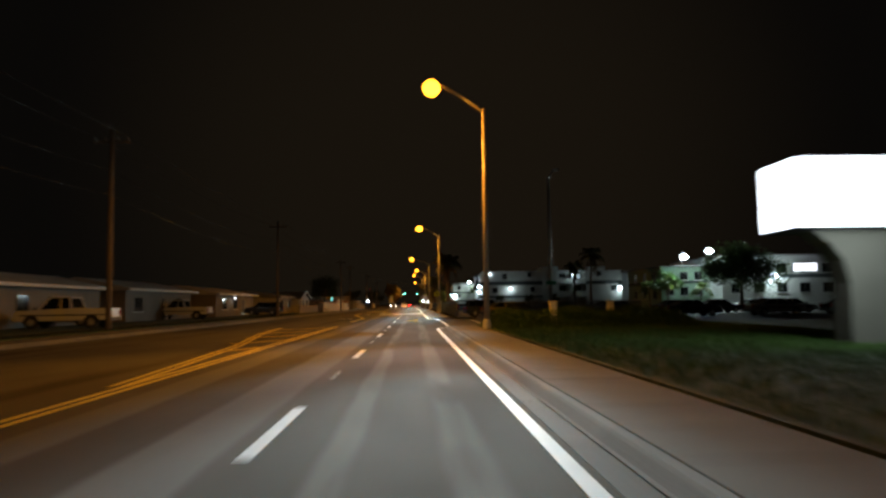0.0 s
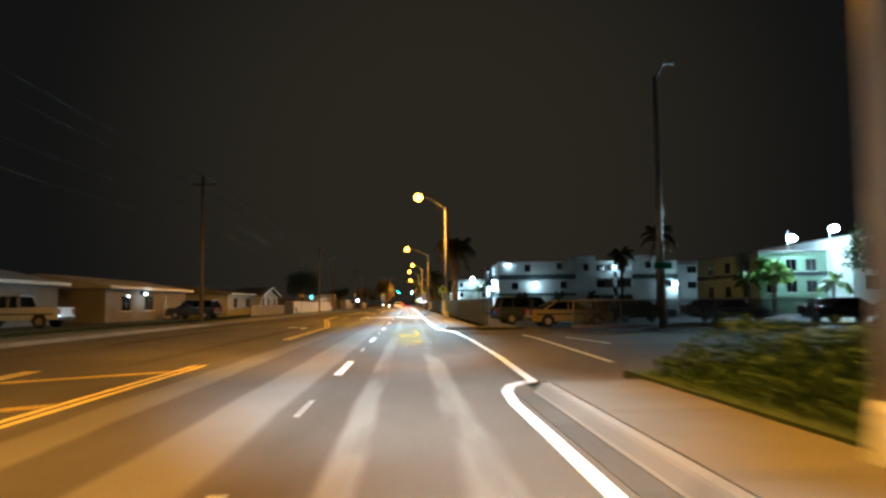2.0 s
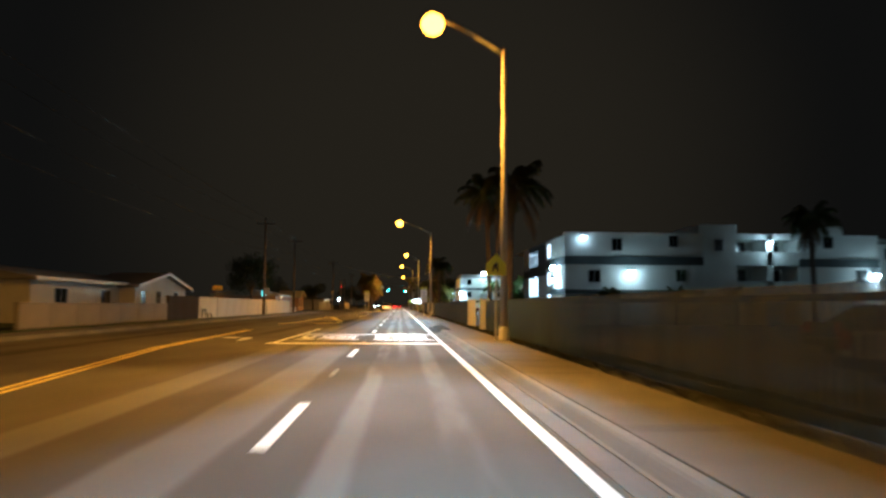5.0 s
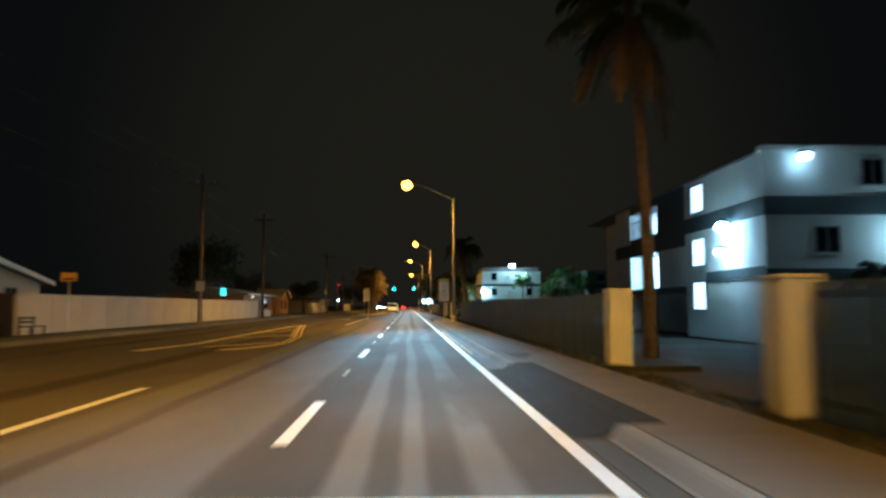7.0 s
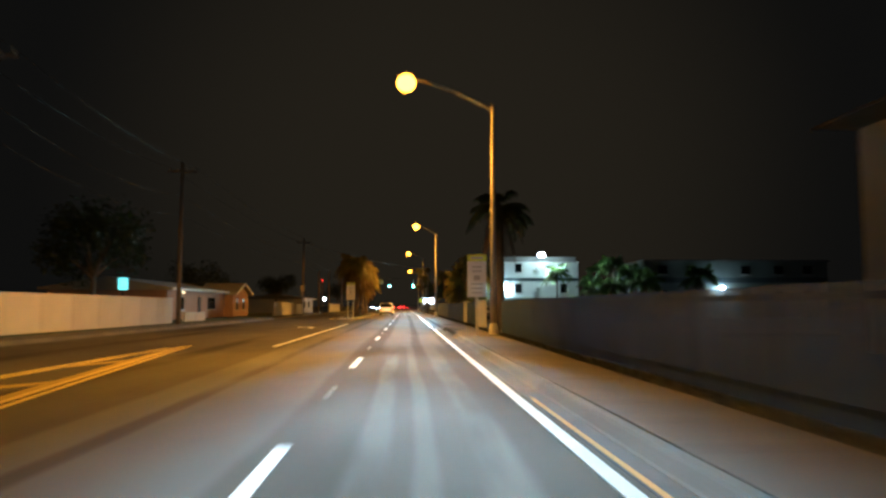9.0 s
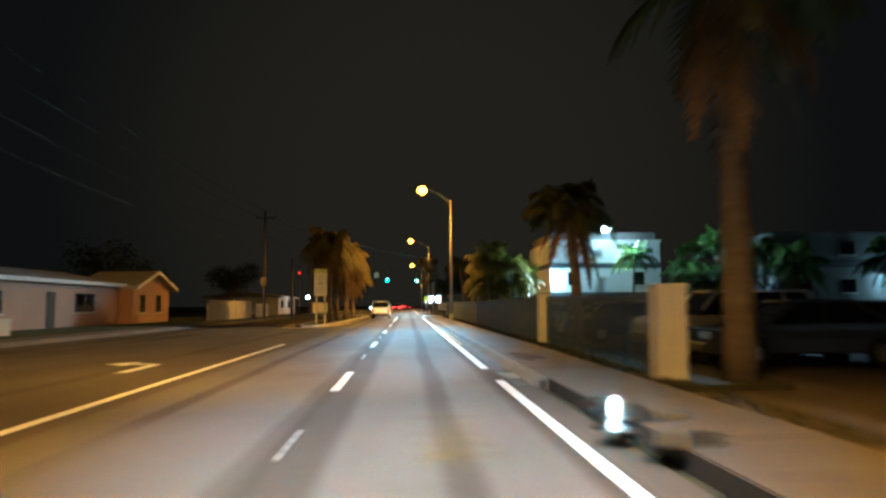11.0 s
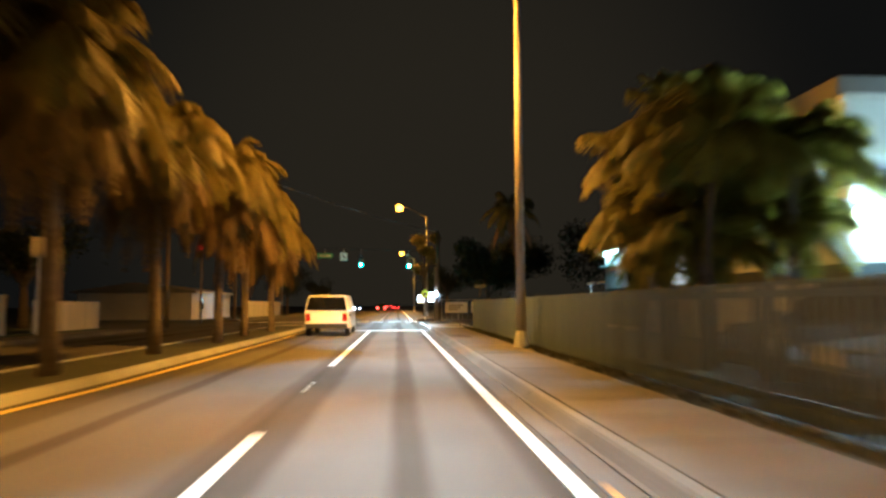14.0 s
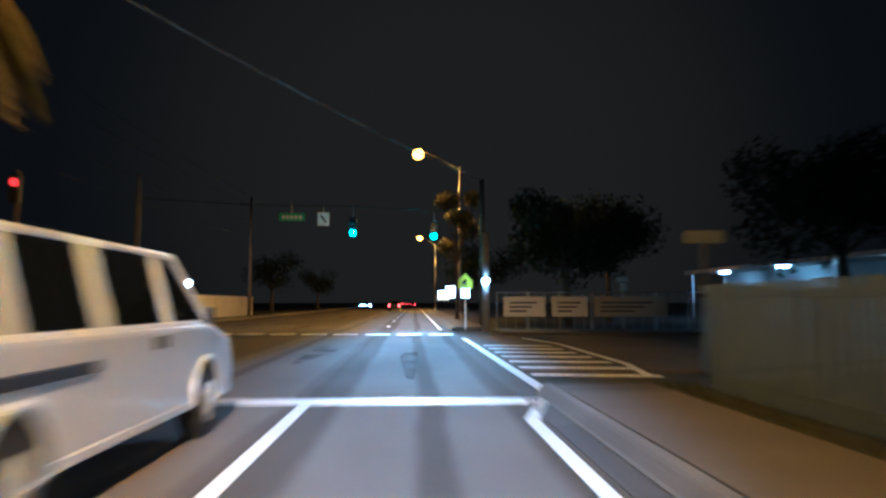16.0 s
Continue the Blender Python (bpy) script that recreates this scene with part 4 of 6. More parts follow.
for z0, z1 in ((4.55, 5.0), (1.95, 2.45)):
    wall_box(ap3, "band", GREYBAND, 12.36, 22.24, 220.95, 221.0, z0, z1)
    wall_box(ap3, "band", GREYBAND, 12.35, 12.4, 221.0, 231.5, z0, z1)
wall_box(ap3, "band", GREYBAND, 12.76, 12.8, 231.5, 238.0, 3.9, 4.3)
wall_box(ap3, "band", GREYBAND, 12.76, 12.8, 231.5, 238.0, 1.7, 2.1)
for x, z in ((14.0, 5.7), (19.6, 5.6), (14.0, 3.1), (19.9, 3.1)):
    window_on(ap3, "y", 221.0, x, x + 0.8, z, z + 1.1, -1, bars=0)
for x, z in ((16.6, 3.4), (16.4, 5.9)):
    ac = new("air_conditioner")
    ac.parent = ap3
    part("case", one(x, x + 0.66, 220.62, 221.02, z, z + 0.42, bevel=0.02), TRIM, ac, "pale window air conditioner")
    for k in range(5):
        part("louvre", one(x + 0.06, x + 0.6, 220.605, 220.63, z + 0.06 + k * 0.07, z + 0.09 + k * 0.07), FRAME, ac)
window_on(ap3, "x", 12.8, 231.9, 235.1, 2.25, 3.55, -1, glass=GLOW_PANEL, bars=0)
fl = thing("roof_floodlight", "very bright white floodlight on a roof bracket", "floodlight", (17.4, 220.75, 7.0), group="white floodlights")
part("mast", tube(B(), [(0, 0.3, 0), (0, 0.3, 0.9)], [0.05, 0.04], 8), DARK, fl)
part("housing", one(-0.4, 0.4, 0.0, 0.3, 0.75, 1.2, bevel=0.04), DARK, fl)
part("lens", one(-0.42, 0.42, -0.12, 0.0, 0.72, 1.22, bevel=0.05), BULB_L, fl, "glowing cold white lens")
lamp("floodlight_light", (17.4, 218.9, 7.9), 240, LED, 0.2)
spot("floodlight_beam", (17.4, 219.9, 7.6), (15.0, 200.0, 0.5), 8000, LED, 140, 0.4, 0.2)
wall_light((12.7, 220.6, 3.85), 150, 0.26)

# low shop with teal canopy lights at the junction
shop = thing("corner_shop", "low pale building with a bright teal canopy light", "shop")
wall_box(shop, "wall", CREAM, 12.8, 24.0, 238.2, 245.2, 0, 4.25)
wall_box(shop, "canopy", ROOFD, 12.2, 24.3, 238.1, 245.5, 4.45, 4.7, label="grey flat canopy", bevel=0.03)
wall_box(shop, "canopy_light", GLOW_TEAL, 12.45, 12.7, 242.0, 245.2, 4.3, 4.42, label="glowing teal light strip under the canopy")
wall_box(shop, "ledge", DULL, 12.45, 12.8, 243.2, 245.6, 3.5, 3.68, label="short rounded ledge under the light", bevel=0.05)
wall_box(shop, "base_band", GREYBAND, 12.76, 12.8, 238.2, 245.2, 0.2, 2.3)
wall_box(shop, "window", GLASS, 12.77, 12.8, 239.0, 241.0, 2.5, 3.6)
lamp("canopy_lamp", (12.0, 243.8, 4.05), 6, (0.4, 1.0, 0.95), 0.2)

# school side beyond the junction
sch = thing("covered_walkway", "covered walkway with round ceiling lights", "walkway roof")
part("roof", one(26.4, 30.2, 268.0, 300.0, 4.12, 4.3, bevel=0.03), ROOFD, sch, "flat grey roof")
part("fascia", one(26.34, 26.4, 267.9, 300.1, 4.05, 4.34), TRIM, sch, "pale fascia board")
part("fascia", one(26.34, 30.2, 267.84, 267.9, 4.05, 4.34), TRIM, sch, "pale fascia board")
for y in (268.6, 276.0, 284.0, 292.0, 299.0):
    part("post", one(26.6, 26.75, y, y + 0.15, -0.05, 4.12), GALV, sch)
for y in (271.5, 284.8, 294.8):
    part("ceiling_light", tube(B(), [(27.9, y, 3.98), (27.9, y, 4.12)], [0.42, 0.42], 14), BULB_L, sch, "glowing round ceiling light")
    lamp("walkway_light", (27.9, y, 3.7), 22, LED, 0.3)
part("wall", one(30.2, 30.5, 268.0, 300.0, -0.05, 4.12), DULL, sch)

# fourth block at the back of the second car park
ap4 = thing("apartment_building", "dull grey two-storey block at the back of the car park", "apartment building")
wall_box(ap4, "wall", DULL, 28.0, 50.0, 212.0, 224.0, 0, 6.6, label="dull grey stucco wall")
wall_box(ap4, "roof", ROOFD, 27.8, 50.2, 211.8, 224.2, 6.6, 6.8, label="dark flat roof")
wall_box(ap4, "band", GREYBAND, 28.0, 50.0, 211.96, 212.0, 4.1, 4.7)
for x in (29.5, 33.0, 39.5, 43.5, 47.0):
    for z in (2.2, 5.1):
        window_on(ap4, "y", 212.0, x, x + 1.1, z, z + 1.0, -1, bars=0)
wall_light((36.9, 211.6, 3.5), 90, 0.24)


# ---- houses on the west side ----
def house(name_label, x0, x1, y0, y1, h, wall, roof, gable=None, windows=(), door=None, over=0.6):
    """A low house whose front faces the street at x1."""
    ho = thing("house", name_label, "house", group="houses across the street")
    part("wall", one(x0, x1, y0, y1, -0.1, h), wall, ho, "painted stucco wall")
    bm = B()
    prism(bm, [(x0 - over, h - 0.05), (x1 + over, h - 0.05), (x1 + over, h + 0.13), ((x0 + x1) / 2, h + 1.1), (x0 - over, h + 0.13)], "y", y0 - over, y1 + over)
    part("roof", bm, roof, ho, "low pitched roof")
    part("fascia", one(x1 + over, x1 + over + 0.04, y0 - over, y1 + over, h - 0.07, h + 0.15), TRIM, ho, "pale fascia board")
    if gable:
        g0, g1, gx = gable
        part("gable_wall", prism(B(), [(g0, 0.15), (g1, 0.15), (g1, h), ((g0 + g1) / 2, h + 0.95), (g0, h)], "x", x1 - 0.2, gx), wall, ho)
        rb = B()
        m = (g0 + g1) / 2
        prism(rb, [(g0 - 0.6, h - 0.22), (m, h + 1.0), (g1 + 0.6, h - 0.22), (g1 + 0.6, h - 0.02), (m, h + 1.22), (g0 - 0.6, h - 0.02)], "x", x1 - 3, gx + 0.5)
        part("gable_roof", rb, roof, ho)
        tb = B()
        prism(tb, [(g0 - 0.64, h - 0.26), (m, h + 0.98), (g1 + 0.64, h - 0.26), (g1 + 0.64, h + 0.0), (m, h + 1.25), (g0 - 0.64, h + 0.0)], "x", gx + 0.5, gx + 0.54)
        part("bargeboard", tb, TRIM, ho, "white bargeboard")
    for y, z, w, hh, deep in windows:
        window_on(ho, "x", x1 if not deep else gable[2], y, y + w, z, z + hh, 1)
    if door:
        part("door", one(x1, x1 + 0.05, door, door + 0.95, 0.2, 2.25), DARK, ho, "dark front door")
    return ho


house("long low house darkened for shade with a pale flat-pitched roof", -32, -24.6, 36, 58, 2.9, DIMSTUCCO, ROOF, windows=((40, 1.1, 1.8, 1.2, 0), (46, 1.1, 1.4, 1.2, 0), (53, 1.1, 1.8, 1.2, 0)), door=50)
house("low house with a pale roof beside a carport", -32, -24.2, 62, 80, 2.95, DIMSTUCCO, ROOF, windows=((64, 1.1, 1.8, 1.2, 0), (75, 1.1, 1.6, 1.2, 0)), door=71)
hc = house("ranch house darkened for porch shade with a broad pale fascia", -32, -22.6, 84, 103.4, 2.85, DIMSTUCCO, ROOF, windows=((87, 1.1, 1.8, 1.2, 0), (92, 1.1, 2.0, 1.2, 0)), door=97)
house("white house with a gabled front behind a wall", -32, -21.5, 116, 142.6, 2.8, CREAM, ROOFD, gable=(129.4, 142.2, -20.3), windows=((119, 1.2, 1.6, 1.1, 0), (126.0, 1.2, 1.5, 1.1, 0), (130.6, 1.35, 0.9, 1.0, 1), (134.1, 1.35, 1.0, 1.0, 1), (138.8, 1.35, 1.0, 1.0, 1)))
house("salmon pink ranch house with a cream gable", -30, -20.2, 191, 212, 2.8, PINK, ROOF, gable=(210.0, 217.5, -19.2), windows=((194, 1.1, 1.5, 1.1, 0), (203.5, 1.1, 2.6, 1.1, 0), (211.3, 1.0, 0.9, 1.2, 1), (214.6, 1.0, 0.9, 1.2, 1)), door=200)
house("dim low house beyond the junction", -34, -22, 282, 300, 2.9, CREAM, ROOFD, windows=((285, 1.1, 1.8, 1.2, 0), (292, 1.1, 1.8, 1.2, 0)))
por = thing("porch_light", "bright white porch lamp on a house front", "wall lamp", (-22.2, 91.0, 2.45))
part("backplate", one(-0.35, 0.0, -0.15, 0.15, -0.05, 0.2), DARK, por)
part("bulb", one(0.0, 0.12, -0.28, 0.28, -0.08, 0.12, bevel=0.04), GLOW_SIGN, por, "glowing white lens")
lamp("porch_lamp_light", (-21.6, 91.0, 2.3), 9, LED, 0.1)


def garden_wall(name, label, y0, y1, x, z, material, gaps=3.0):
    w = thing(name, label, "wall", (x, y0, 0.12))
    n = max(1, round((y1 - y0) / gaps))
    step = (y1 - y0) / n
    me = mesh_of("panel", one(-0.1, 0.1, 0.02, step - 0.02, -0.1, z - 0.2, bevel=0.008), material)
    for i in range(n):
        piece("panel", me, w, (0, i * step, 0))
    part("coping", one(-0.14, 0.14, 0, y1 - y0, z - 0.2, z - 0.12, bevel=0.015), material, w, "flat coping")
    return w


garden_wall("garden_wall", "long white rendered garden wall by the pavement", 132.2, 180, -16.3, 1.95, WALLP)
garden_wall("garden_wall", "dull cream garden wall before the gabled house", 104.5, 124.2, -16.3, 1.4, DIMSTUCCO)
garden_wall("timber_gate", "dark closed boarded gate between two walls", 124.4, 132.0, -16.3, 1.95, TIMBER, 0.5)
garden_wall("panel_fence", "weathered grey panel fence beside the pink house", 218.2, 234.0, -16.3, 1.9, CREAM, 2.4)
garden_wall("garden_wall", "white wall beyond the junction", 283, 306, -16.3, 1.95, WALLP)
garden_wall("low_wall", "low pale wall by the driveway", 184.5, 190, -16.8, 0.9, WALLP)
cl = thing("chain_link_fence", "low pale fence along the side street corner", "fence", (-16.3, 236.5, 0.1))
for k in range(5):
    part("post", tube(B(), [(0, k * 1.8, 0), (0, k * 1.8, 1.6)], [0.04, 0.04], 8), GALV, cl)
part("screen", one(-0.02, 0.02, 0, 7.2, 0.1, 1.55), WALLP, cl)


# ---- vehicles ----
def wheel(parent, x, y, r, w=0.22):
    wh = new("wheel")
    wh.parent = parent
    wh.matrix_local = pose(x, y, r)
    s = 1 if x > 0 else -1
    part("tyre", tube(B(), [(-w / 2, 0, 0), (-w / 2 + 0.03, 0, 0), (w / 2 - 0.03, 0, 0), (w / 2, 0, 0)], [r * 0.9, r, r, r * 0.9], 20), BLACK, wh, smooth=False)
    part("rim", tube(B(), [(s * (w / 2 - 0.02), 0, 0), (s * (w / 2 + 0.012), 0, 0)], [r * 0.62, r * 0.56], 14), RIM, wh)
    for k in range(5):
        a = k * 2 * math.pi / 5
        part("spoke", tube(B(), [(s * (w / 2 + 0.016), 0, 0), (s * (w / 2 + 0.016), math.cos(a) * r * 0.56, math.sin(a) * r * 0.56)], [0.035, 0.025], 5), GALV, wh)


def vehicle(name, label, cat, at, turn, W, lower, cabin, paint, wheels, r, pillars=(), tails=False, heads=False, group="", trim_z=0.45, strip_on=True, flare=False):
    """Front along +y. lower and cabin are side outlines of y, z; the cabin narrows towards its roof."""
    v = thing(name, label, cat, at, turn, group)
    bm = B()
    prism(bm, lower, "x", -W / 2, W / 2)
    bmesh.ops.bevel(bm, geom=[e for e in bm.edges], offset=0.06, segments=3, affect="EDGES", profile=0.6, clamp_overlap=True)
    part("body", bm, paint, v, smooth=False)
    zs = [z for _, z in cabin]
    zlo, zhi = min(zs), max(zs)
    inset = lambda z: (W / 2 - 0.04) * (1 - 0.16 * (z - zlo) / (zhi - zlo))
    g = B()
    prism(g, cabin, "x", -1, 1)
    for q in g.verts:
        q.co.x *= inset(q.co.z)
    part("glasshouse", g, GLASS, v, "dark tinted glass")
    top = [p for p in cabin if p[1] > zhi - 0.12]
    ys = [p[0] for p in top]
    rb = B()
    box(rb, -inset(zhi) - 0.01, inset(zhi) + 0.01, min(ys) - 0.06, max(ys) + 0.06, zhi - 0.05, zhi + 0.035, bevel=0.03)
    part("roof", rb, paint, v)
    for y0, y1, w in pillars:
        for s in (-1, 1):
            pb = tube(B(), [(s * (inset(zlo) + 0.002), y0, zlo - 0.02), (s * (inset(zhi) + 0.002), y1, zhi)], [w, w * 0.8], 8)
            for q in pb.verts:
                mid = s * (inset(zlo) + 0.002 if q.co.z < (zlo + zhi) / 2 else inset(zhi) + 0.002)
                q.co.x = mid + (q.co.x - mid) * min(1, 0.035 / w)
            part("pillar", pb, paint, v)
    fy, by = max(p[0] for p in lower), min(p[0] for p in lower)
    part("bumper", one(-W / 2 + 0.04, W / 2 - 0.04, fy - 0.1, fy + 0.07, trim_z - 0.12, trim_z + 0.1, bevel=0.04), DARK, v)
    part("bumper", one(-W / 2 + 0.04, W / 2 - 0.04, by - 0.07, by + 0.1, trim_z - 0.12, trim_z + 0.1, bevel=0.04), DARK, v)
    for s in (-1, 1):
        part("headlight", one(s * W * 0.36 - 0.2, s * W * 0.36 + 0.2, fy - 0.08, fy + 0.03, trim_z + 0.16, trim_z + 0.36, bevel=0.03), BULB_L if heads else CHROME, v, "clear headlight")
        part("tail_light", one(s * W * 0.42 - 0.1, s * W * 0.42 + 0.1, by - 0.03, by + 0.08, trim_z + 0.2, trim_z + 0.55, bevel=0.03), GLOW_RED if tails else RED, v, "red tail light")
        part("mirror", one(s * (W / 2 + 0.02) - 0.03 + s * 0.08, s * (W / 2 + 0.02) + 0.03 + s * 0.08, wheels[0] - 0.35, wheels[0] - 0.2, zlo, zlo + 0.18, bevel=0.02), DARK, v)
        if strip_on:
            part("side_trim", one(s * W / 2 - 0.015, s * W / 2 + 0.02, by + 0.3, fy - 0.4, trim_z + 0.22, trim_z + 0.3), DARK, v)
    for y in wheels:
        for s in (-1, 1):
            wheel(v, s * (W / 2 - 0.085), y, r)
            well = [(y + math.cos(k * math.pi / 9) * r * 1.2, r + math.sin(k * math.pi / 9) * r * 1.2) for k in range(10)]
            part("wheel_well", prism(B(), [(y - r * 1.2, r * 0.85)] + well[::-1] + [(y + r * 1.2, r * 0.85)], "x", s * (W / 2 - 0.03), s * (W / 2 + 0.004)), BLACK, v, "black wheel well")
            if flare:
                part("wheel_arch", tube(B(), [(s * (W / 2 + 0.005), y + (a - y) * 1.06, r + (c - r) * 1.06) for a, c in well], [0.03] * 10, 6), paint, v)
    return v


RED = glass_material("red_lens_unlit", (0.25, 0.01, 0.01), 0.2)


def pickup(at, turn, label, paint=CARW):
    v = vehicle("pickup_truck", label, "pickup truck", at, turn, 1.95,
                [(2.8, 0.45), (2.8, 0.85), (2.65, 1.08), (1.3, 1.15), (-0.55, 1.2), (-0.6, 1.22), (-2.75, 1.2), (-2.8, 0.5)],
                [(1.35, 1.12), (0.7, 1.85), (-0.4, 1.88), (-0.6, 1.15)], paint, (1.75, -1.75), 0.38, ((1.35, 0.7, 0.05), (0.1, 0.1, 0.05), (-0.58, -0.4, 0.07)), trim_z=0.55, group="parked pickups")
    part("bed", one(-0.85, 0.85, -2.65, -0.75, 1.2, 1.22), BLACK, v, "dark open bed")
    return v


def sedan(at, turn, label, paint, **k):
    return vehicle("parked_car", label, "car", at, turn, 1.82,
                   [(2.3, 0.3), (2.35, 0.62), (2.1, 0.82), (1.0, 0.94), (-1.6, 0.98), (-2.25, 0.95), (-2.35, 0.55), (-2.25, 0.3)],
                   [(1.1, 0.92), (0.3, 1.4), (-0.85, 1.43), (-1.75, 0.96)], paint, (1.4, -1.4), 0.32, ((1.1, 0.3, 0.045), (-0.2, -0.2, 0.045), (-1.7, -0.85, 0.06)), group="parked cars", **k)


def suv(at, turn, label, paint, name="parked_suv", group="parked cars", **k):
    return vehicle(name, label, "suv", at, turn, 1.88,
                   [(2.3, 0.35), (2.35, 0.8), (2.15, 1.02), (1.05, 1.08), (-2.2, 1.12), (-2.32, 0.6), (-2.25, 0.35)],
                   [(1.15, 1.06), (0.5, 1.66), (-1.9, 1.7), (-2.2, 1.1)], paint, (1.4, -1.4), 0.36, ((1.15, 0.5, 0.05), (-0.1, -0.1, 0.05), (-1.3, -1.25, 0.05), (-2.18, -1.9, 0.07)), group=group, trim_z=0.5, **k)


van = vehicle("passenger_van", "white passenger van with dark side windows on the road", "van", (-2.93, 238.0, 0), 0, 1.95,
              [(2.7, 0.32), (2.76, 0.72), (2.6, 0.98), (1.84, 1.16), (-2.85, 1.19), (-2.95, 0.36)],
              [(1.82, 1.15), (1.0, 1.77), (-2.75, 1.81), (-2.9, 1.18)], CARW, (1.65, -1.95), 0.36,
              ((1.82, 1.0, 0.045), (0.6, 0.52, 0.085), (-0.72, -0.8, 0.11), (-1.95, -1.98, 0.11), (-2.86, -2.72, 0.085)), trim_z=0.48, strip_on=False, flare=True)
part("moulding", one(0.97, 0.995, -2.6, -0.95, 0.9, 0.985, bevel=0.01), DARK, van, "dark side moulding")
for y in (0.18, 0.36):
    part("door_handle", one(0.97, 0.995, y, y + 0.07, 0.98, 1.09, bevel=0.008), DARK, van)
part("sill", one(-0.985, 0.985, -1.5, 1.2, 0.34, 0.43, bevel=0.02), CARW, van)
part("belt_panel", one(-0.95, 0.95, -2.8, 1.55, 1.12, 1.2, bevel=0.03), CARW, van)

pickup((-20.9, 45.0, 0.2), 92, "white pickup truck parked on a front drive")
pickup((-22.6, 72.0, 0.2), 88, "cream-white pickup truck parked before a house")
sedan((-24.0, 51.0, 0.2), 95, "silver car parked on a front drive", CARS)
suv((-19.5, 96.0, 0.2), 80, "dark car parked under a carport", CARD)
suv((-20.5, 182.5, 0.2), 90, "white car parked beside the pink house", CARW)
# first car park
for i, (x, y, tn, k) in enumerate([(7.9, 75.0, -84, "d"), (9.2, 69.6, -86, "y"), (15.5, 76.5, -80, "d"), (21.0, 74.5, -85, "s"), (26.5, 71.0, -88, "d"), (32.0, 73.5, -86, "d"), (38.0, 70.5, -88, "s"),
                                   (14.0, 92.0, -90, "d"), (20.0, 93.0, -90, "s"), (27.0, 92.0, -90, "d"), (10.0, 84.0, -90, "s"), (33.5, 84.0, -90, "d"), (41.0, 84.0, -90, "s"), (24.0, 60.5, -88, "d"), (31.0, 60.0, -88, "s"), (38.0, 60.5, -88, "d"), (45, 61, -90, "s")]):
    if k == "y":
        sedan((x, y, 0.004), tn, "mustard yellow car parked in the car park", CARY)
    elif i == 0:
        suv((x, y, 0.004), tn, "dark pickup-sized car with chrome wheels in the car park", CARD)
    elif k == "d":
        sedan((x, y, 0.004), tn, "dark car parked in the car park", CARD)
    else:
        sedan((x, y, 0.004), tn, "silver car parked in the car park", CARS)
# second car park behind the fence
rows = [(8.1, 185.0 + 2.9 * k, 90) for k in range(11)] + [(16.8, 184.0 + 4.4 * k, -90) for k in range(6)] + [(8.6, 174.6, 90), (8.4, 178.2, 90)]
for k, (x, y, tn) in enumerate(rows):
    paint, word = ((CARD, "dark"), (CARS, "silver"), (CARD, "dark"), (CARW, "white"), (CARS, "silver"))[(k * 3 + k // 4) % 5]
    (suv if k % 4 == 2 else sedan)((x + random.uniform(-0.3, 0.3), y, 0.006), tn + random.uniform(-3, 3), word + " car parked behind the slatted fence", paint)
sedan((9.4, 137.5, -0.06), 2, "dark car parked behind the slatted fence", CARD)
# traffic ahead
suv((-3.0, 352.0, 0), 0, "dark car with bright red tail lights on the road ahead", CARD, "road_suv", "traffic ahead", tails=True)
sedan((-0.2, 470.0, 0), 0, "car with glowing red tail lights far ahead", CARD, tails=True)
sedan((-3.0, 490.0, 0), 0, "car with glowing red tail lights far ahead", CARS, tails=True)
sedan((-10.5, 400.0, 0), 180, "oncoming car with bright white headlights", CARD, heads=True)
sedan((-12.8, 420.0, 0), 180, "oncoming car with bright white headlights", CARD, heads=True)


# ---- palms and trees ----
def frond_mesh(bm, base, yaw, lift, length, droop, width):
    """A feather leaf: an arching stalk with two rows of narrow drooping leaflets."""
    way = Vector((math.cos(yaw), math.sin(yaw), 0))
    side = Vector((-way.y, way.x, 0))
    n = 15
    pts = []
    for i in range(n + 1):
        s = i / n
        pts.append(Vector(base) + way * (length * s * math.cos(lift) * (1 - 0.25 * s * s)) + Vector((0, 0, length * (math.sin(lift) * s - droop * s * s))))
    for i in range(n):
        a, c = pts[i], pts[i + 1]
        w = 0.03 * (1 - i / n) + 0.008
        q = [bm.verts.new(p) for p in (a - side * w, a + side * w, c + side * w, c - side * w)]
        bm.faces.new(q)
        if i < 2:
            continue
        s = i / n
        ll = width * (math.sin(math.pi * min(1, s * 0.9 + 0.12)) * 0.9 + 0.1)
        fwd = (c - a).normalized()
        for sg in (-1, 1):
            tip = a + (side * sg * 0.75 + fwd * 0.55) * ll - Vector((0, 0, ll * random.uniform(0.3, 0.75)))
            q = [bm.verts.new(p) for p in (a, a + fwd * 0.11, tip)]
            bm.faces.new(q)
            m = a.lerp(c, 0.5)
            tip = m + (side * sg * 0.75 + fwd * 0.5) * ll * 0.95 - Vector((0, 0, ll * random.uniform(0.3, 0.8)))
            q = [bm.verts.new(p) for p in (m, m + fwd * 0.11, tip)]
            bm.faces.new(q)


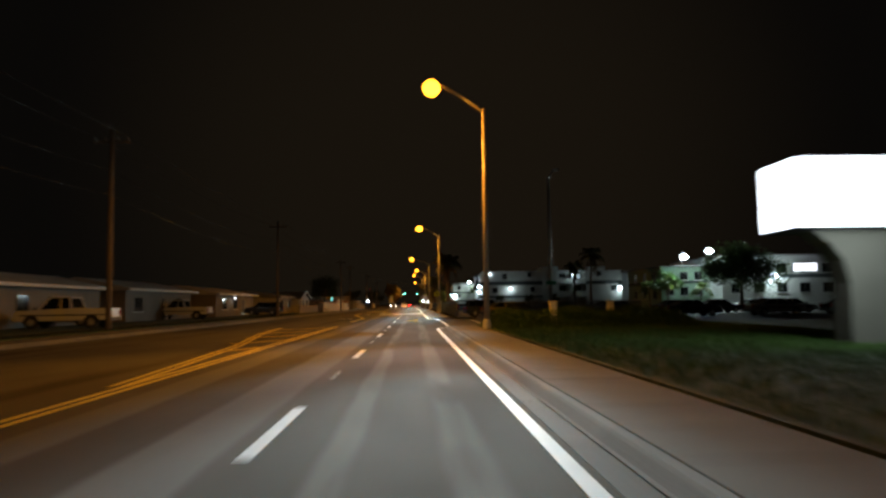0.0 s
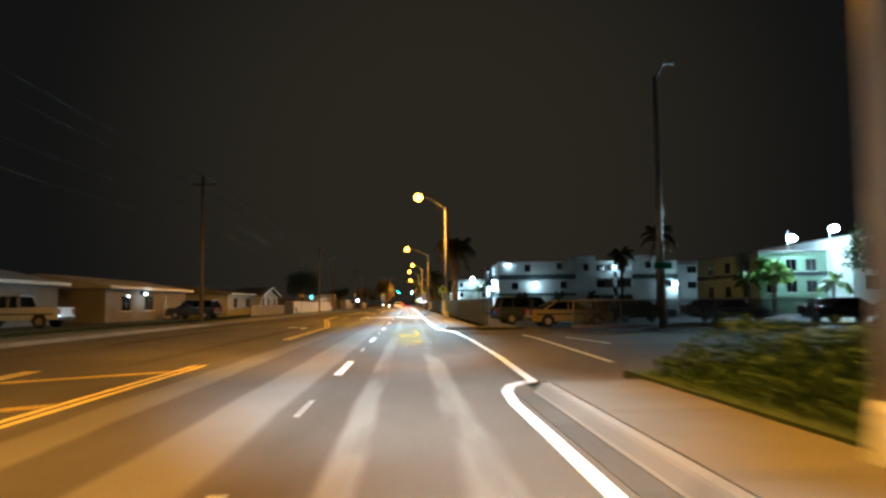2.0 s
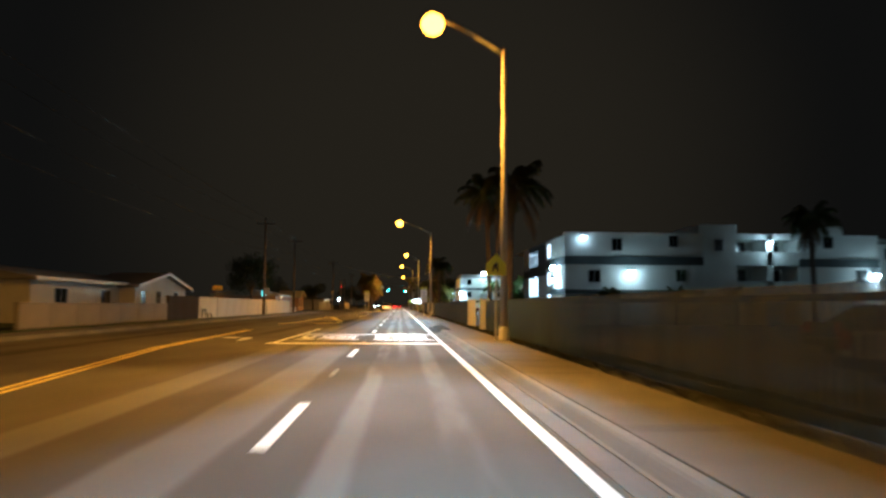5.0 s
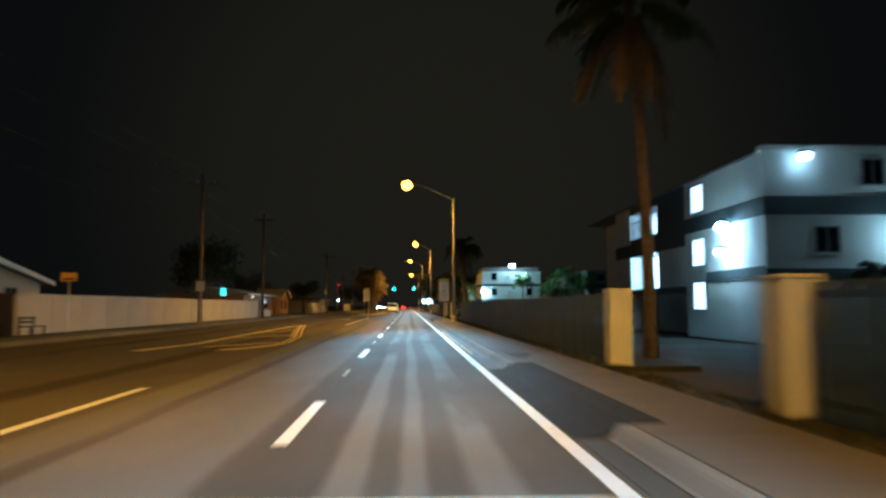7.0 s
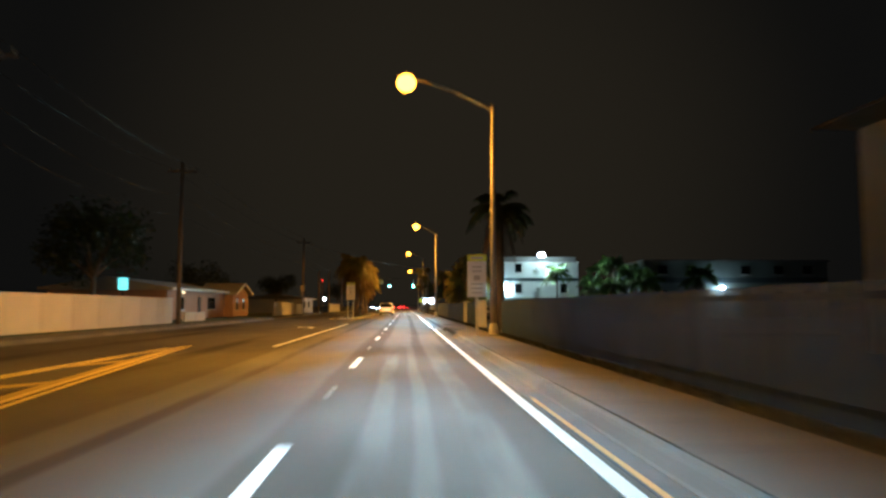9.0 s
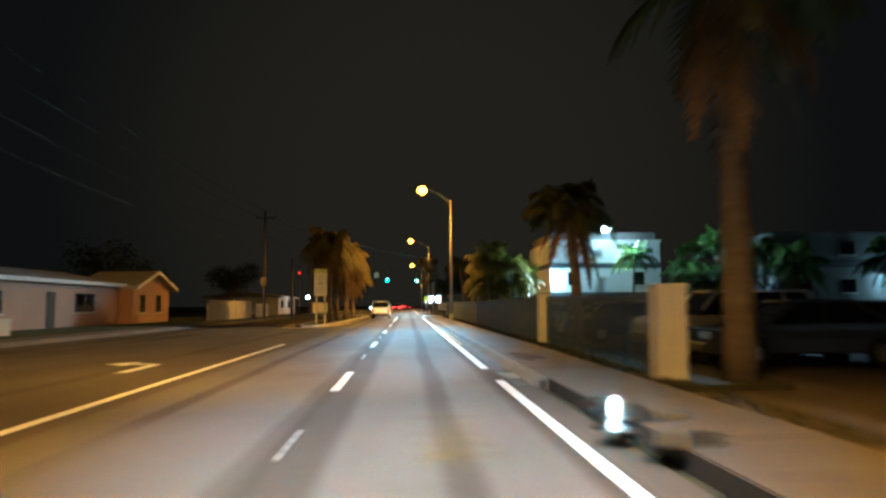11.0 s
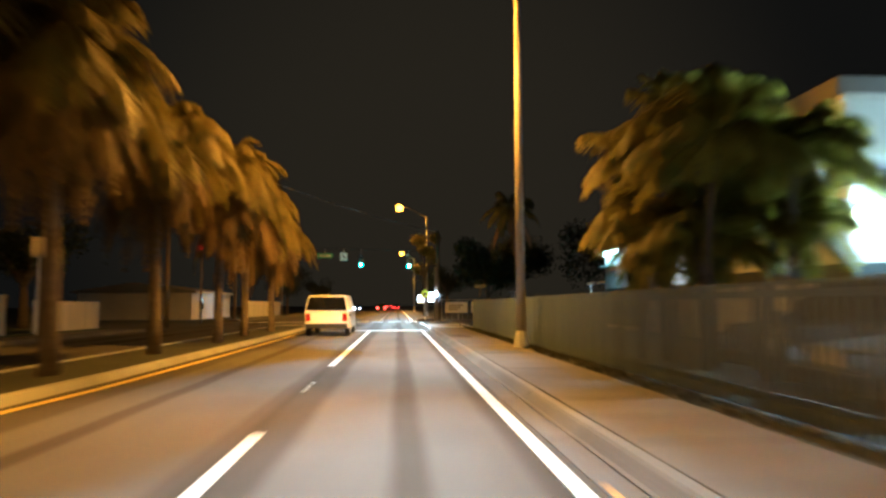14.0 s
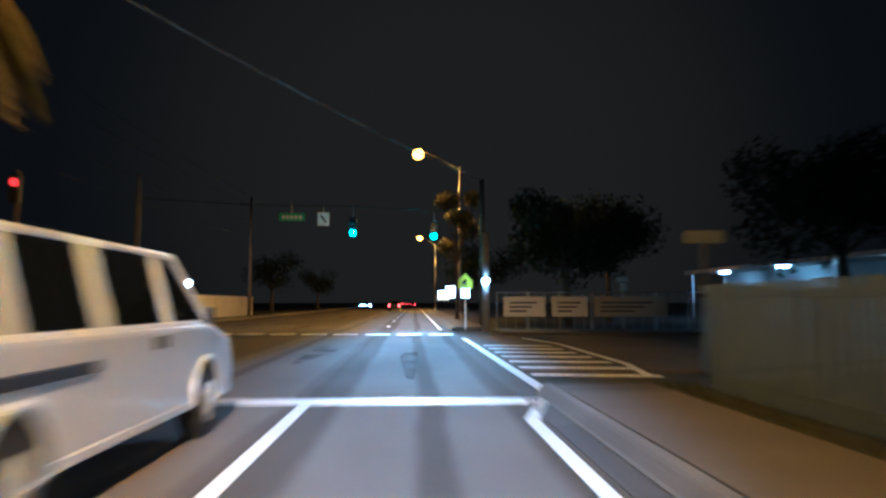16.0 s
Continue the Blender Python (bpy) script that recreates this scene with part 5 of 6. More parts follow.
def palm(at, h, label, r=0.17, fronds=26, length=2.4, lean=0.3, droop=0.55, dry=6, group="palms", leaf=None):
    p = thing("palm_tree", label, "palm tree", at, random.uniform(0, 360), group)
    pts = [(lean * (k / 7) ** 2, 0, h * k / 7 - (0.15 if k == 0 else 0)) for k in range(8)]
    part("trunk", tube(B(), pts, [r * (1.25 if k == 0 else 1 - 0.035 * k) for k in range(8)], 12), BARK, p, "ringed grey-brown trunk", smooth=True)
    bm = B()
    for k in range(fronds):
        frond_mesh(bm, (lean, 0, h - 0.1), k * 2.399 + random.uniform(-0.2, 0.2), random.uniform(-0.15, 1.1), length * random.uniform(0.8, 1.1), droop * random.uniform(0.7, 1.3), length * 0.3)
    part("crown", bm, leaf or FROND, p, "drooping feathered fronds tinted gold for lamplight" if leaf == FROND_LAMPLIT else "drooping feathered green fronds")
    if dry:
        bm = B()
        for k in range(dry):
            frond_mesh(bm, (lean, 0, h - 0.25), k * 1.9, random.uniform(-1.1, -0.3), length * random.uniform(0.7, 0.95), 0.5, length * 0.24)
        part("dead_fronds", bm, DRYF_LAMPLIT if leaf == FROND_LAMPLIT else DRYF, p, "hanging dry brown fronds")
    return p


def tree(at, h, spread, label, leaves=2600, trunk=0.22, leaf=None, crown="uneven crown of small dark leaves"):
    t = thing("tree", label, "tree", at, random.uniform(0, 360))
    part("trunk", tube(B(), [(0, 0, -0.2), (0.05, 0, h * 0.2), (0.1, 0.05, h * 0.45)], [trunk * 1.3, trunk, trunk * 0.7], 10), BARK, t, smooth=True)
    lumps = []
    for k in range(9):
        a = k * 2.399
        rr = spread * random.uniform(0.25, 0.75)
        c = Vector((math.cos(a) * rr, math.sin(a) * rr, h * random.uniform(0.5, 0.88)))
        lumps.append((c, spread * random.uniform(0.28, 0.5)))
        part("limb", tube(B(), [(0.08, 0.04, h * 0.38), tuple(c * 0.55 + Vector((0, 0, h * 0.2))), tuple(c)], [trunk * 0.45, trunk * 0.28, trunk * 0.1], 6), BARK, t)
    bm = B()
    for k in range(leaves):
        c, rad = random.choice(lumps)
        v = Vector((random.gauss(0, 1), random.gauss(0, 1), random.gauss(0, 0.75))).normalized() * rad * random.uniform(0.45, 1.05)
        q = c + v
        s = random.uniform(0.1, 0.22)
        a = Vector((random.gauss(0, 1), random.gauss(0, 1), random.gauss(0, 1))).normalized()
        b = a.cross(Vector((random.gauss(0, 1), random.gauss(0, 1), random.gauss(0, 1)))).normalized()
        bm.faces.new([bm.verts.new(q + a * s), bm.verts.new(q + b * s * 0.5), bm.verts.new(q - a * s), bm.verts.new(q - b * s * 0.5)])
    part("crown", bm, leaf or LEAF, t, crown)
    return t


# median palms
for y, h in ((216.6, 6.5), (222.5, 6.2), (228.5, 6.4), (234.0, 5.9), (239.5, 5.5)):
    palm((-6.2 + random.uniform(-0.15, 0.15), y, 0.14), h, "tall palm with a shaggy crown tinted gold for lamplight on the median", 0.16, 64, 3.1, 0.15, 0.66, 34, "median palms", FROND_LAMPLIT)
# east side
palm((5.4, 108.2, 0.1), 7.6, "palm with a thick reddish trunk behind the fence", 0.24, 28, 2.8)
palm((5.8, 118.6, 0.1), 8.8, "slender palm beside the gateway", 0.16, 26, 2.6)
palm((5.4, 170.6, 0.0), 7.2, "palm with a shaggy trunk by the drive", 0.26, 26, 2.8)
palm((5.1, 180.6, 0.1), 4.4, "short palm with a full round crown", 0.17, 30, 2.0)
palm((5.9, 235.2, 0.1), 5.9, "slender palm leaning over the fence", 0.12, 18, 1.9, 0.5, 0.6, 3)
palm((25.2, 100.0, 0.0), 8.3, "tall palm in front of the flats", 0.2, 26, 2.6)
palm((27.0, 118.0, 0.0), 7.5, "palm in front of the flats", 0.18, 24, 2.4)
for x, y, h in ((6.3, 216.5, 4.9), (7.4, 218.5, 5.7), (8.3, 216.8, 4.6), (7.0, 220.5, 5.4), (9.4, 219.8, 4.2), (5.9, 219.0, 3.6), (6.8, 217.6, 3.0), (8.6, 218.4, 3.2)):
    palm((x, y, 0.0), h, "bushy clump palm with arching green fronds", 0.09, 36, 2.6, 0.4, 0.5, 0, "clump palms", FROND_LIT)
for x, y, h in ((18.6, 217.4, 5.6), (23.4, 219.6, 4.4), (21.8, 212.0, 3.2), (22.9, 215.4, 4.2), (24.6, 218.2, 6.2)):
    palm((x, y, 0.0), h, "green palm with arching fronds beside the floodlit flats", 0.1, 26, 2.6, 0.3, 0.5, 0, "clump palms", FROND_FLOODLIT)
for x, y, h in ((24.4, 213.6, 6.4), (25.6, 209.6, 5.0), (23.4, 209.0, 3.6), (25.9, 205.6, 4.2), (31.0, 203.0, 4.6)):
    palm((x, y, 0.0), h, "green palm with long drooping fronds before the grey flats", 0.12, 30, 2.9, 0.3, 0.5, 4, "car park palms", FROND_FLOODLIT)
for x, y, h in ((31.5, 93.5, 3.4), (33.2, 92.2, 3.9), (36.0, 88.0, 3.0)):
    palm((x, y, 0.0), h, "low green palm lit by the floodlights", 0.1, 20, 2.0, 0.3, 0.5, 0, "clump palms", FROND_FLOODLIT)
for x, y in ((15.5, 124.5), (20.5, 125.0), (25.0, 124.6)):
    palm((x, y, 0.0), 2.4, "small garden palm at the foot of the flats", 0.08, 16, 1.4, 0.1, 0.5, 0, "garden palms")
tree((37.5, 80.0, 0.0), 7.8, 5.2, "broad dark shade tree in the car park", 9000)
tree((34.6, 95.2, 0.0), 6.2, 1.9, "bright green bushy tree lit by the floodlight", 2600, 0.12, LEAF_FLOODLIT, "dense crown of green leaves brightened for the floodlight")
tree((-22.0, 181.0, 0.2), 8.2, 4.6, "dark bushy tree behind the garden wall", 5000)
tree((-20.5, 244.0, 0.1), 6.2, 3.6, "dark bushy tree beside the utility pole")
tree((-27.0, 226.0, 0.2), 7.0, 4.5, "dark bushy tree behind the fence")
tree((9.5, 275.0, -0.06), 8.5, 4.4, "dark broad tree beyond the junction", 7000)
tree((14.5, 284.0, -0.06), 9.0, 5.0, "dark broad tree beyond the junction", 7000)
tree((7.0, 300.0, -0.06), 8.0, 4.0, "dark street tree beyond the junction")
tree((19.0, 262.6, -0.06), 9.0, 4.6, "dark broad tree by the side street", 7000)
tree((-19.0, 330.0, -0.06), 8.0, 4.2, "dark street tree beyond the junction")
tree((-17.5, 365.0, -0.06), 8.0, 4.2, "dark street tree beyond the junction")
tree((8.0, 345.0, -0.06), 8.0, 4.2, "dark street tree beyond the junction")


# hedge and grass by the lawn
def tufts(name, label, x0, x1, y0, y1, n, z, h, material):
    verts, faces = [], []
    for _ in range(n):
        x, y = random.uniform(x0, x1), random.uniform(y0, y1)
        a, hh, ln = random.uniform(0, 6.28), h * random.uniform(0.5, 1.2), h * random.uniform(-0.5, 0.5)
        c, s = math.cos(a) * 0.012, math.sin(a) * 0.012
        i = len(verts)
        verts += [(x - c, y - s, z), (x + c, y + s, z), (x + ln * math.cos(a + 1), y + ln * math.sin(a + 1), z + hh)]
        faces.append((i, i + 1, i + 2))
    me = bpy.data.meshes.new(name)
    me.from_pydata(verts, [], faces)
    me.materials.append(material)
    return tagged(new(name, me), label, "grass", kind="stuff")


tufts("grass", "rough green grass on the lawn", 3.95, 16, 2, 41, 60000, 0.17, 0.14, GRASS)
tufts("grass", "thin grass along the foot of the fence", 3.86, 4.35, 68, 243, 16000, 0.12, 0.1, GRASSD)
tufts("grass", "thin grass on the west verge", -17.5, -15.95, 20, 130, 16000, 0.2, 0.12, GRASSD)
hed = B()
for _ in range(52000):
    y = random.uniform(32.5, 40.8)
    x = 4.15 + random.uniform(0, 9.5)
    top = (0.86 + 0.12 * math.sin(x * 1.7) + 0.08 * math.sin(y * 2.3 + x)) * min(1, (41.2 - y) * 0.6, (x - 3.9) * 1.1, (y - 32.2) * 0.35)
    q = Vector((x, y, 0.16 + random.uniform(0.0, 1) * top))
    s = random.uniform(0.025, 0.06)
    a = Vector((random.gauss(0, 1), random.gauss(0, 1), random.gauss(0, 1))).normalized()
    b = a.cross(Vector((0.3, 0.5, 1))).normalized()
    hed.faces.new([hed.verts.new(q + a * s), hed.verts.new(q + b * s * 0.6), hed.verts.new(q - a * s), hed.verts.new(q - b * s * 0.6)])
tagged(new("hedge", mesh_of("hedge", hed, GRASS)), "low ragged green hedge at the lawn's end", "hedge", kind="stuff")
for x, y in ((7.3, 36.0), (11.1, 39.2)):
    b = thing("concrete_bollard", "squat white concrete post at the lawn's edge", "bollard", (x, y, 0), group="concrete posts")
    part("shaft", one(-0.16, 0.16, -0.16, 0.16, -0.05, 1.34, bevel=0.02), TRIM, b)
    part("cap", one(-0.18, 0.18, -0.18, 0.18, 1.34, 1.42, bevel=0.02), TRIM, b)

# ---- signs and signals ----
bb = thing("pylon_sign", "large lit white sign box on a tapering concrete pylon", "sign", (12.35, 18.6, 0.17))
part("pylon", prism(B(), [(-0.72, -0.2), (0.42, -0.2), (0.4, 1.6), (0.5, 2.2), (0.8, 2.65), (1.3, 2.98), (-1.65, 2.98), (-1.2, 2.65), (-0.85, 2.2), (-0.72, 1.6)], "y", -0.4, 0.4), CONCRETE, bb, "flaring concrete pylon")
part("cabinet", one(-2.32, 2.38, -0.93, 0.93, 2.98, 4.86, bevel=0.03), DARK, bb, "dark sign cabinet")
part("lit_face", one(-2.28, 2.34, -1.0, -0.93, 3.02, 4.82, bevel=0.02), GLOW_SIGN, bb, "glowing white sign face")
part("lit_side", one(-2.38, -2.32, -0.9, 0.9, 3.02, 4.82, bevel=0.02), GLOW_SIGN, bb, "glowing white side panel")
# extra lamp added before the sign to brighten pylon and lawn
lamp("pylon_fill_lamp", (11.4, 15.8, 3.2), 420, LED, 0.8)
mast = thing("car_park_mast", "tall thin unlit lamp mast in the car park", "lamp post", (12.5, 63.5, 0.0))
part("pole", tube(B(), [(0, 0, -0.05), (0, 0, 6), (0, 0, 12.6)], [0.19, 0.16, 0.1], 12), GALV, mast, smooth=True)
part("arm", tube(B(), [(0, 0, 12.4), (0.35, 0, 13.1), (0.6, 0, 13.3)], [0.06, 0.05, 0.04], 8), GALV, mast)
part("head", one(0.45, 1.05, -0.14, 0.14, 13.25, 13.42, bevel=0.03), GALV, mast)
grn = thing("street_name_sign", "small pale green name sign on a pole", "sign", (12.5, 63.2, 3.1))
part("plate", one(-0.45, 0.45, -0.03, 0.0, -0.16, 0.16), SIGNG, grn)
part("clamp", one(-0.04, 0.04, 0.0, 0.25, -0.04, 0.04), GALV, grn)


def school_sign(at, w, z0, z1, posts, label):
    s = thing("school_speed_sign", label, "road sign", at, group="school speed signs")
    for x in posts:
        part("post", one(x - 0.05, x + 0.05, 0.03, 0.13, -0.1, z1 - 0.1), GALV, s, "grey steel post")
    part("plate", one(-w / 2, w / 2, -0.015, 0.015, z0, z1 - 0.28, bevel=0.006), SIGNW, s, "white sign plate")
    part("top_plate", one(-w / 2, w / 2, -0.015, 0.015, z1 - 0.27, z1, bevel=0.006), SIGNY, s, "yellow-green top plate")
    h = z1 - 0.28 - z0
    for k, (f, ww) in enumerate(((0.84, 0.5), (0.72, 0.5), (0.36, 0.6), (0.24, 0.62), (0.12, 0.55))):
        part("bar", one(-w * ww / 2, w * ww / 2, -0.022, -0.014, z0 + h * f - h * 0.02, z0 + h * f + h * 0.02), PALEGREY, s)
    part("bar", one(-w * 0.17, w * 0.17, -0.022, -0.014, z0 + h * 0.47, z0 + h * 0.6), PALEGREY, s)
    part("bar", one(-w * 0.32, w * 0.32, -0.022, -0.014, z1 - 0.18, z1 - 0.09), PALEGREY, s)
    return s


school_sign((2.9, 159.3, 0.15), 0.8, 1.6, 3.38, (0.0,), "tall white school speed sign with a yellow top")
school_sign((-6.25, 210.2, 0.14), 0.92, 1.95, 3.86, (-0.3, 0.3), "tall white school speed sign with two posts on the island")


def crossing_sign(at, z, label):
    s = thing("school_crossing_sign", label, "road sign", at, group="school crossing signs")
    part("post", one(-0.04, 0.04, 0.02, 0.09, -0.1, z + 0.2), GALV, s)
    part("plate", prism(B(), [(-0.36, z - 0.36), (0.36, z - 0.36), (0.36, z + 0.05), (0, z + 0.42), (-0.36, z + 0.05)], "y", -0.012, 0.012), SIGNY, s, "fluorescent yellow-green pentagon plate")
    part("symbol", prism(B(), [(-0.15, z - 0.22), (-0.1, z - 0.22), (-0.04, z - 0.08), (0.05, z - 0.22), (0.1, z - 0.22), (0.05, z + 0.02), (0.12, z + 0.0), (0.0, z + 0.12), (-0.12, z + 0.02)], "y", -0.02, -0.012), INK, s)
    return s


crossing_sign((3.45, 98.1, 0.15), 2.65, "yellow-green school crossing sign beside a lamp post")
crossing_sign((2.75, 267.6, 0.12), 2.3, "yellow-green school crossing sign at the junction")


def signal(x, y, z, label):
    s = thing("traffic_signal", label, "traffic light", (x, y, z), group="traffic signals")
    part("housing", one(-0.21, 0.21, 0.0, 0.22, -0.22, 0.92, bevel=0.03), DARK, s, "dark signal housing")
    for k, mat in ((0, GLOW_GRN), (1, GLASS), (2, GLASS)):
        part("lens", tube(B(), [(0, -0.02, 0.35 * k), (0, 0.02, 0.35 * k)], [0.175, 0.18], 18), mat, s, "glowing green lens" if k == 0 else "")
        # added white disc inside the green imitates the glare of the lens
        if k == 0:
            part("glare_core", tube(B(), [(0, -0.034, 0), (0, -0.015, 0)], [0.115, 0.12], 16), GLOW_GRNC, s, "white core added to imitate lens glare")
        part("visor", tube(B(), [(0, -0.16, 0.35 * k + 0.16), (0, 0.0, 0.35 * k + 0.16)], [0.06, 0.08], 8), DARK, s)
    part("hanger", tube(B(), [(0, 0.1, 0.88), (0, 0.1, 1.55)], [0.02, 0.02], 6), GALV, s)
    lamp("signal_light", (x, y - 0.35, z), 25, (0.1, 1.0, 0.8), 0.12)
    return s


signal(-3.3, 273.0, 5.35, "hanging traffic signal showing green over the near lane")
signal(1.4, 275.0, 5.35, "hanging traffic signal showing green over the kerb lane")
span = [(-15.4, 273.0, 7.3), (-9, 273.2, 6.95), (-3.3, 273.1, 6.88), (1.4, 275.1, 6.9), (4.4, 276.0, 7.1)]
solo("span_wire", tube(B(), span, [0.025] * 5, 6), DARK, "black span wire carrying the signals", "cable")
for x, y, h, r in ((4.4, 276.0, 9.0, 0.2), (-15.4, 273.0, 8.6, 0.2)):
    solo("signal_pole", tube(B(), [(x, y, -0.1), (x, y, h * 0.5), (x, y, h)], [r, r * 0.85, r * 0.7], 12), WOOD, "dark round pole holding the span wire", "pole", smooth=True)
g2 = thing("street_name_sign", "hanging green street name sign with a pale border", "road sign", (-6.8, 273.15, 6.25))
part("plate", one(-0.75, 0.75, -0.02, 0.02, -0.22, 0.22, bevel=0.006), SIGNG, g2)
for k in range(5):
    part("bar", one(-0.55 + k * 0.24, -0.4 + k * 0.24, -0.028, -0.018, -0.09, 0.09), SIGNW, g2)
part("hanger", one(-0.02, 0.02, -0.01, 0.01, 0.2, 0.75), GALV, g2)
nt = thing("turn_sign", "hanging white turn sign with a dark arrow", "road sign", (-5.0, 273.15, 6.15))
part("plate", one(-0.33, 0.33, -0.02, 0.02, -0.38, 0.38, bevel=0.006), SIGNW, nt)
part("arrow", prism(B(), [(-0.2, 0.18), (-0.12, 0.24), (0.2, -0.16), (0.12, -0.22)], "y", -0.028, -0.018), INK, nt)
part("hanger", one(-0.02, 0.02, -0.01, 0.01, 0.36, 0.8), GALV, nt)
for x, y, h in ((3.75, 267.4, 4.8),):
    solo("corner_pole", tube(B(), [(x, y, -0.1), (x, y, h)], [0.2, 0.16], 12), CPOLE, "stout pale concrete pole at the corner", "pole", smooth=True)
# fence with banners across the side street
bf = thing("school_fence", "dark mesh fence with pale banners tied to it", "fence", (4.2, 266.6, 0.0), -8)
for k in range(12):
    part("post", tube(B(), [(k * 1.5, 0, -0.1), (k * 1.5, 0, 1.9)], [0.035, 0.035], 8), GALV, bf)
for k in range(36):
    part("wire", tube(B(), [(k * 0.46, 0, 0.05), (k * 0.46, 0, 1.8)], [0.008, 0.008], 4), GALV, bf)
part("top_rail", tube(B(), [(0, 0, 1.85), (16.5, 0, 1.85)], [0.025, 0.025], 6), GALV, bf)
for x0, x1, mt, col in ((0.3, 2.3, SIGNW, "white"), (2.6, 4.3, SIGNW, "white"), (4.6, 8.0, CREAM, "tan")):
    ba = thing("banner", col + " banner hanging on the school fence", "banner", (4.2 + x0 * 0.99, 266.5 - x0 * 0.139, 0.7), -8, "banners")
    part("sheet", one(0, x1 - x0, -0.06, -0.045, 0, 0.95, bevel=0.004), mt, ba)
    for k in range(3):
        part("bar", one(0.3, (x1 - x0) * (0.8 - 0.12 * k), -0.066, -0.06, 0.62 - 0.2 * k, 0.7 - 0.2 * k), INK, ba)
slab("pavement_side_street", 3.9, 40, 262.0, 266.2, -0.05, 0.12, CONCRETE, "concrete pavement along the side street", "pavement")
# lit shop signs far ahead
for x, y, z, w, h, m, lb in ((4.6, 330, 2.0, 3.2, 1.6, GLOW_SIGN, "bright white shop sign far ahead"), (5.6, 392, 2.4, 2.5, 1.6, GLOW_SIGN, "bright white shop sign far ahead"), (6.4, 420, 2.0, 3.0, 1.2, GLOW_WARM, "warm lit shop sign far ahead")):
    s = thing("shop_sign", lb, "sign", (x, y, 0), group="distant signs")
    part("panel", one(0, w, -0.1, 0.1, z, z + h, bevel=0.03), m, s, "glowing panel")
    part("post", one(w / 2 - 0.08, w / 2 + 0.08, -0.08, 0.08, -0.1, z), DARK, s)
# meter boxes on the utility pole
bx = thing("utility_box", "orange-tinted metal box on a utility pole", "electric box", (-15.0, 234.3, 3.5))
part("box", one(-0.25, 0.25, -0.42, -0.1, 0, 0.85, bevel=0.03), CREAM, bx)
part("strap", one(-0.1, 0.1, -0.14, -0.08, 0.2, 0.7), GALV, bx)
part("conduit", tube(B(), [(0, -0.16, -3.3), (0, -0.16, 0.05)], [0.05, 0.05], 8), SIGNW, bx)
# gutter drain by the second drive
dr = thing("storm_drain", "iron storm drain grate in the gutter", "drain", (1.92, 172.8, 0.004))
part("frame", one(-0.2, 0.2, -0.55, 0.55, -0.02, 0.01), DARK, dr)
for k in range(6):
    part("bar", one(-0.17, 0.17, -0.46 + k * 0.18, -0.42 + k * 0.18, 0.008, 0.016), GALV, dr)

# small signs by the junction
cs = thing("corner_sign", "dull grey sign plate on a thin dark post", "road sign", (5.0, 243.7, 0.1))
part("post", one(-0.03, 0.03, 0.01, 0.07, -0.1, 2.3), DARK, cs)
part("plate", one(-0.33, 0.33, -0.012, 0.012, 2.25, 2.46, bevel=0.005), GREYBAND, cs)
pl = thing("post_lamp", "bright white lamp on a short post beyond the junction", "lamp post", (-18.4, 292.0, 0.0))
part("post", tube(B(), [(0, 0, -0.1), (0, 0, 2.75)], [0.06, 0.05], 8), DARK, pl)
globe = B()
bmesh.ops.create_uvsphere(globe, u_segments=14, v_segments=8, radius=0.28, matrix=Matrix.Translation((0, 0, 2.95)))
part("globe", globe, BULB_L, pl, "glowing white globe", smooth=True)
ws = thing("school_notice", "small white two-part notice above the school fence", "sign", (10.75, 268.0, 0.0))
part("post", one(-0.03, 0.03, 0.01, 0.07, -0.1, 2.5), GALV, ws)
part("plate", one(-0.3, 0.3, -0.012, 0.012, 2.42, 2.66, bevel=0.005), SIGNW, ws)
part("plate", one(-0.12, 0.22, -0.012, 0.012, 1.95, 2.36, bevel=0.005), SIGNW, ws)

rs = thing("side_street_signal", "dark signal on a pole showing a red light", "traffic light", (-15.2, 260.0, 0.0))
part("pole", tube(B(), [(0, 0.3, -0.1), (0, 0.3, 6.5)], [0.1, 0.08], 10), WOOD, rs)
part("housing", one(-0.2, 0.2, 0.0, 0.22, 5.2, 6.3, bevel=0.03), DARK, rs)
part("lens", tube(B(), [(0, -0.03, 6.0), (0, 0.02, 6.0)], [0.15, 0.16], 16), GLOW_RED_DIM, rs, "glowing red lens")

# west pavement: warning plate, grey plate and bench by the white wall
yp = thing("warning_plate", "yellow rectangular warning plate on a thin post", "road sign", (-15.6, 135.4, 0.15))
part("post", one(-0.03, 0.03, 0.012, 0.07, -0.1, 2.75), GALV, yp)
part("plate", one(-0.38, 0.38, -0.012, 0.012, 2.4, 2.8, bevel=0.005), SIGNA, yp, "amber yellow plate")
part("bar", one(-0.28, 0.28, -0.018, -0.01, 2.46, 2.54), INK, yp)
gp = thing("parking_plate", "pale grey sign plate on a thin post by the wall", "road sign", (-14.6, 152.8, 0.15))
part("post", one(-0.03, 0.03, 0.012, 0.07, -0.1, 2.95), GALV, gp)
part("plate", one(-0.32, 0.32, -0.012, 0.012, 2.3, 3.0, bevel=0.005), PALEGREY, gp, "pale grey plate")
be = thing("street_bench", "dark slatted bench standing before the white wall", "bench", (-15.6, 132.4, 0.15), 90)
for k in range(3):
    part("seat_slat", one(-0.65, 0.65, -0.2 + k * 0.15, -0.08 + k * 0.15, 0.4, 0.44, bevel=0.006), DARK, be)
for k in range(2):
    part("back_slat", one(-0.65, 0.65, 0.24, 0.28, 0.55 + k * 0.16, 0.66 + k * 0.16, bevel=0.006), DARK, be)
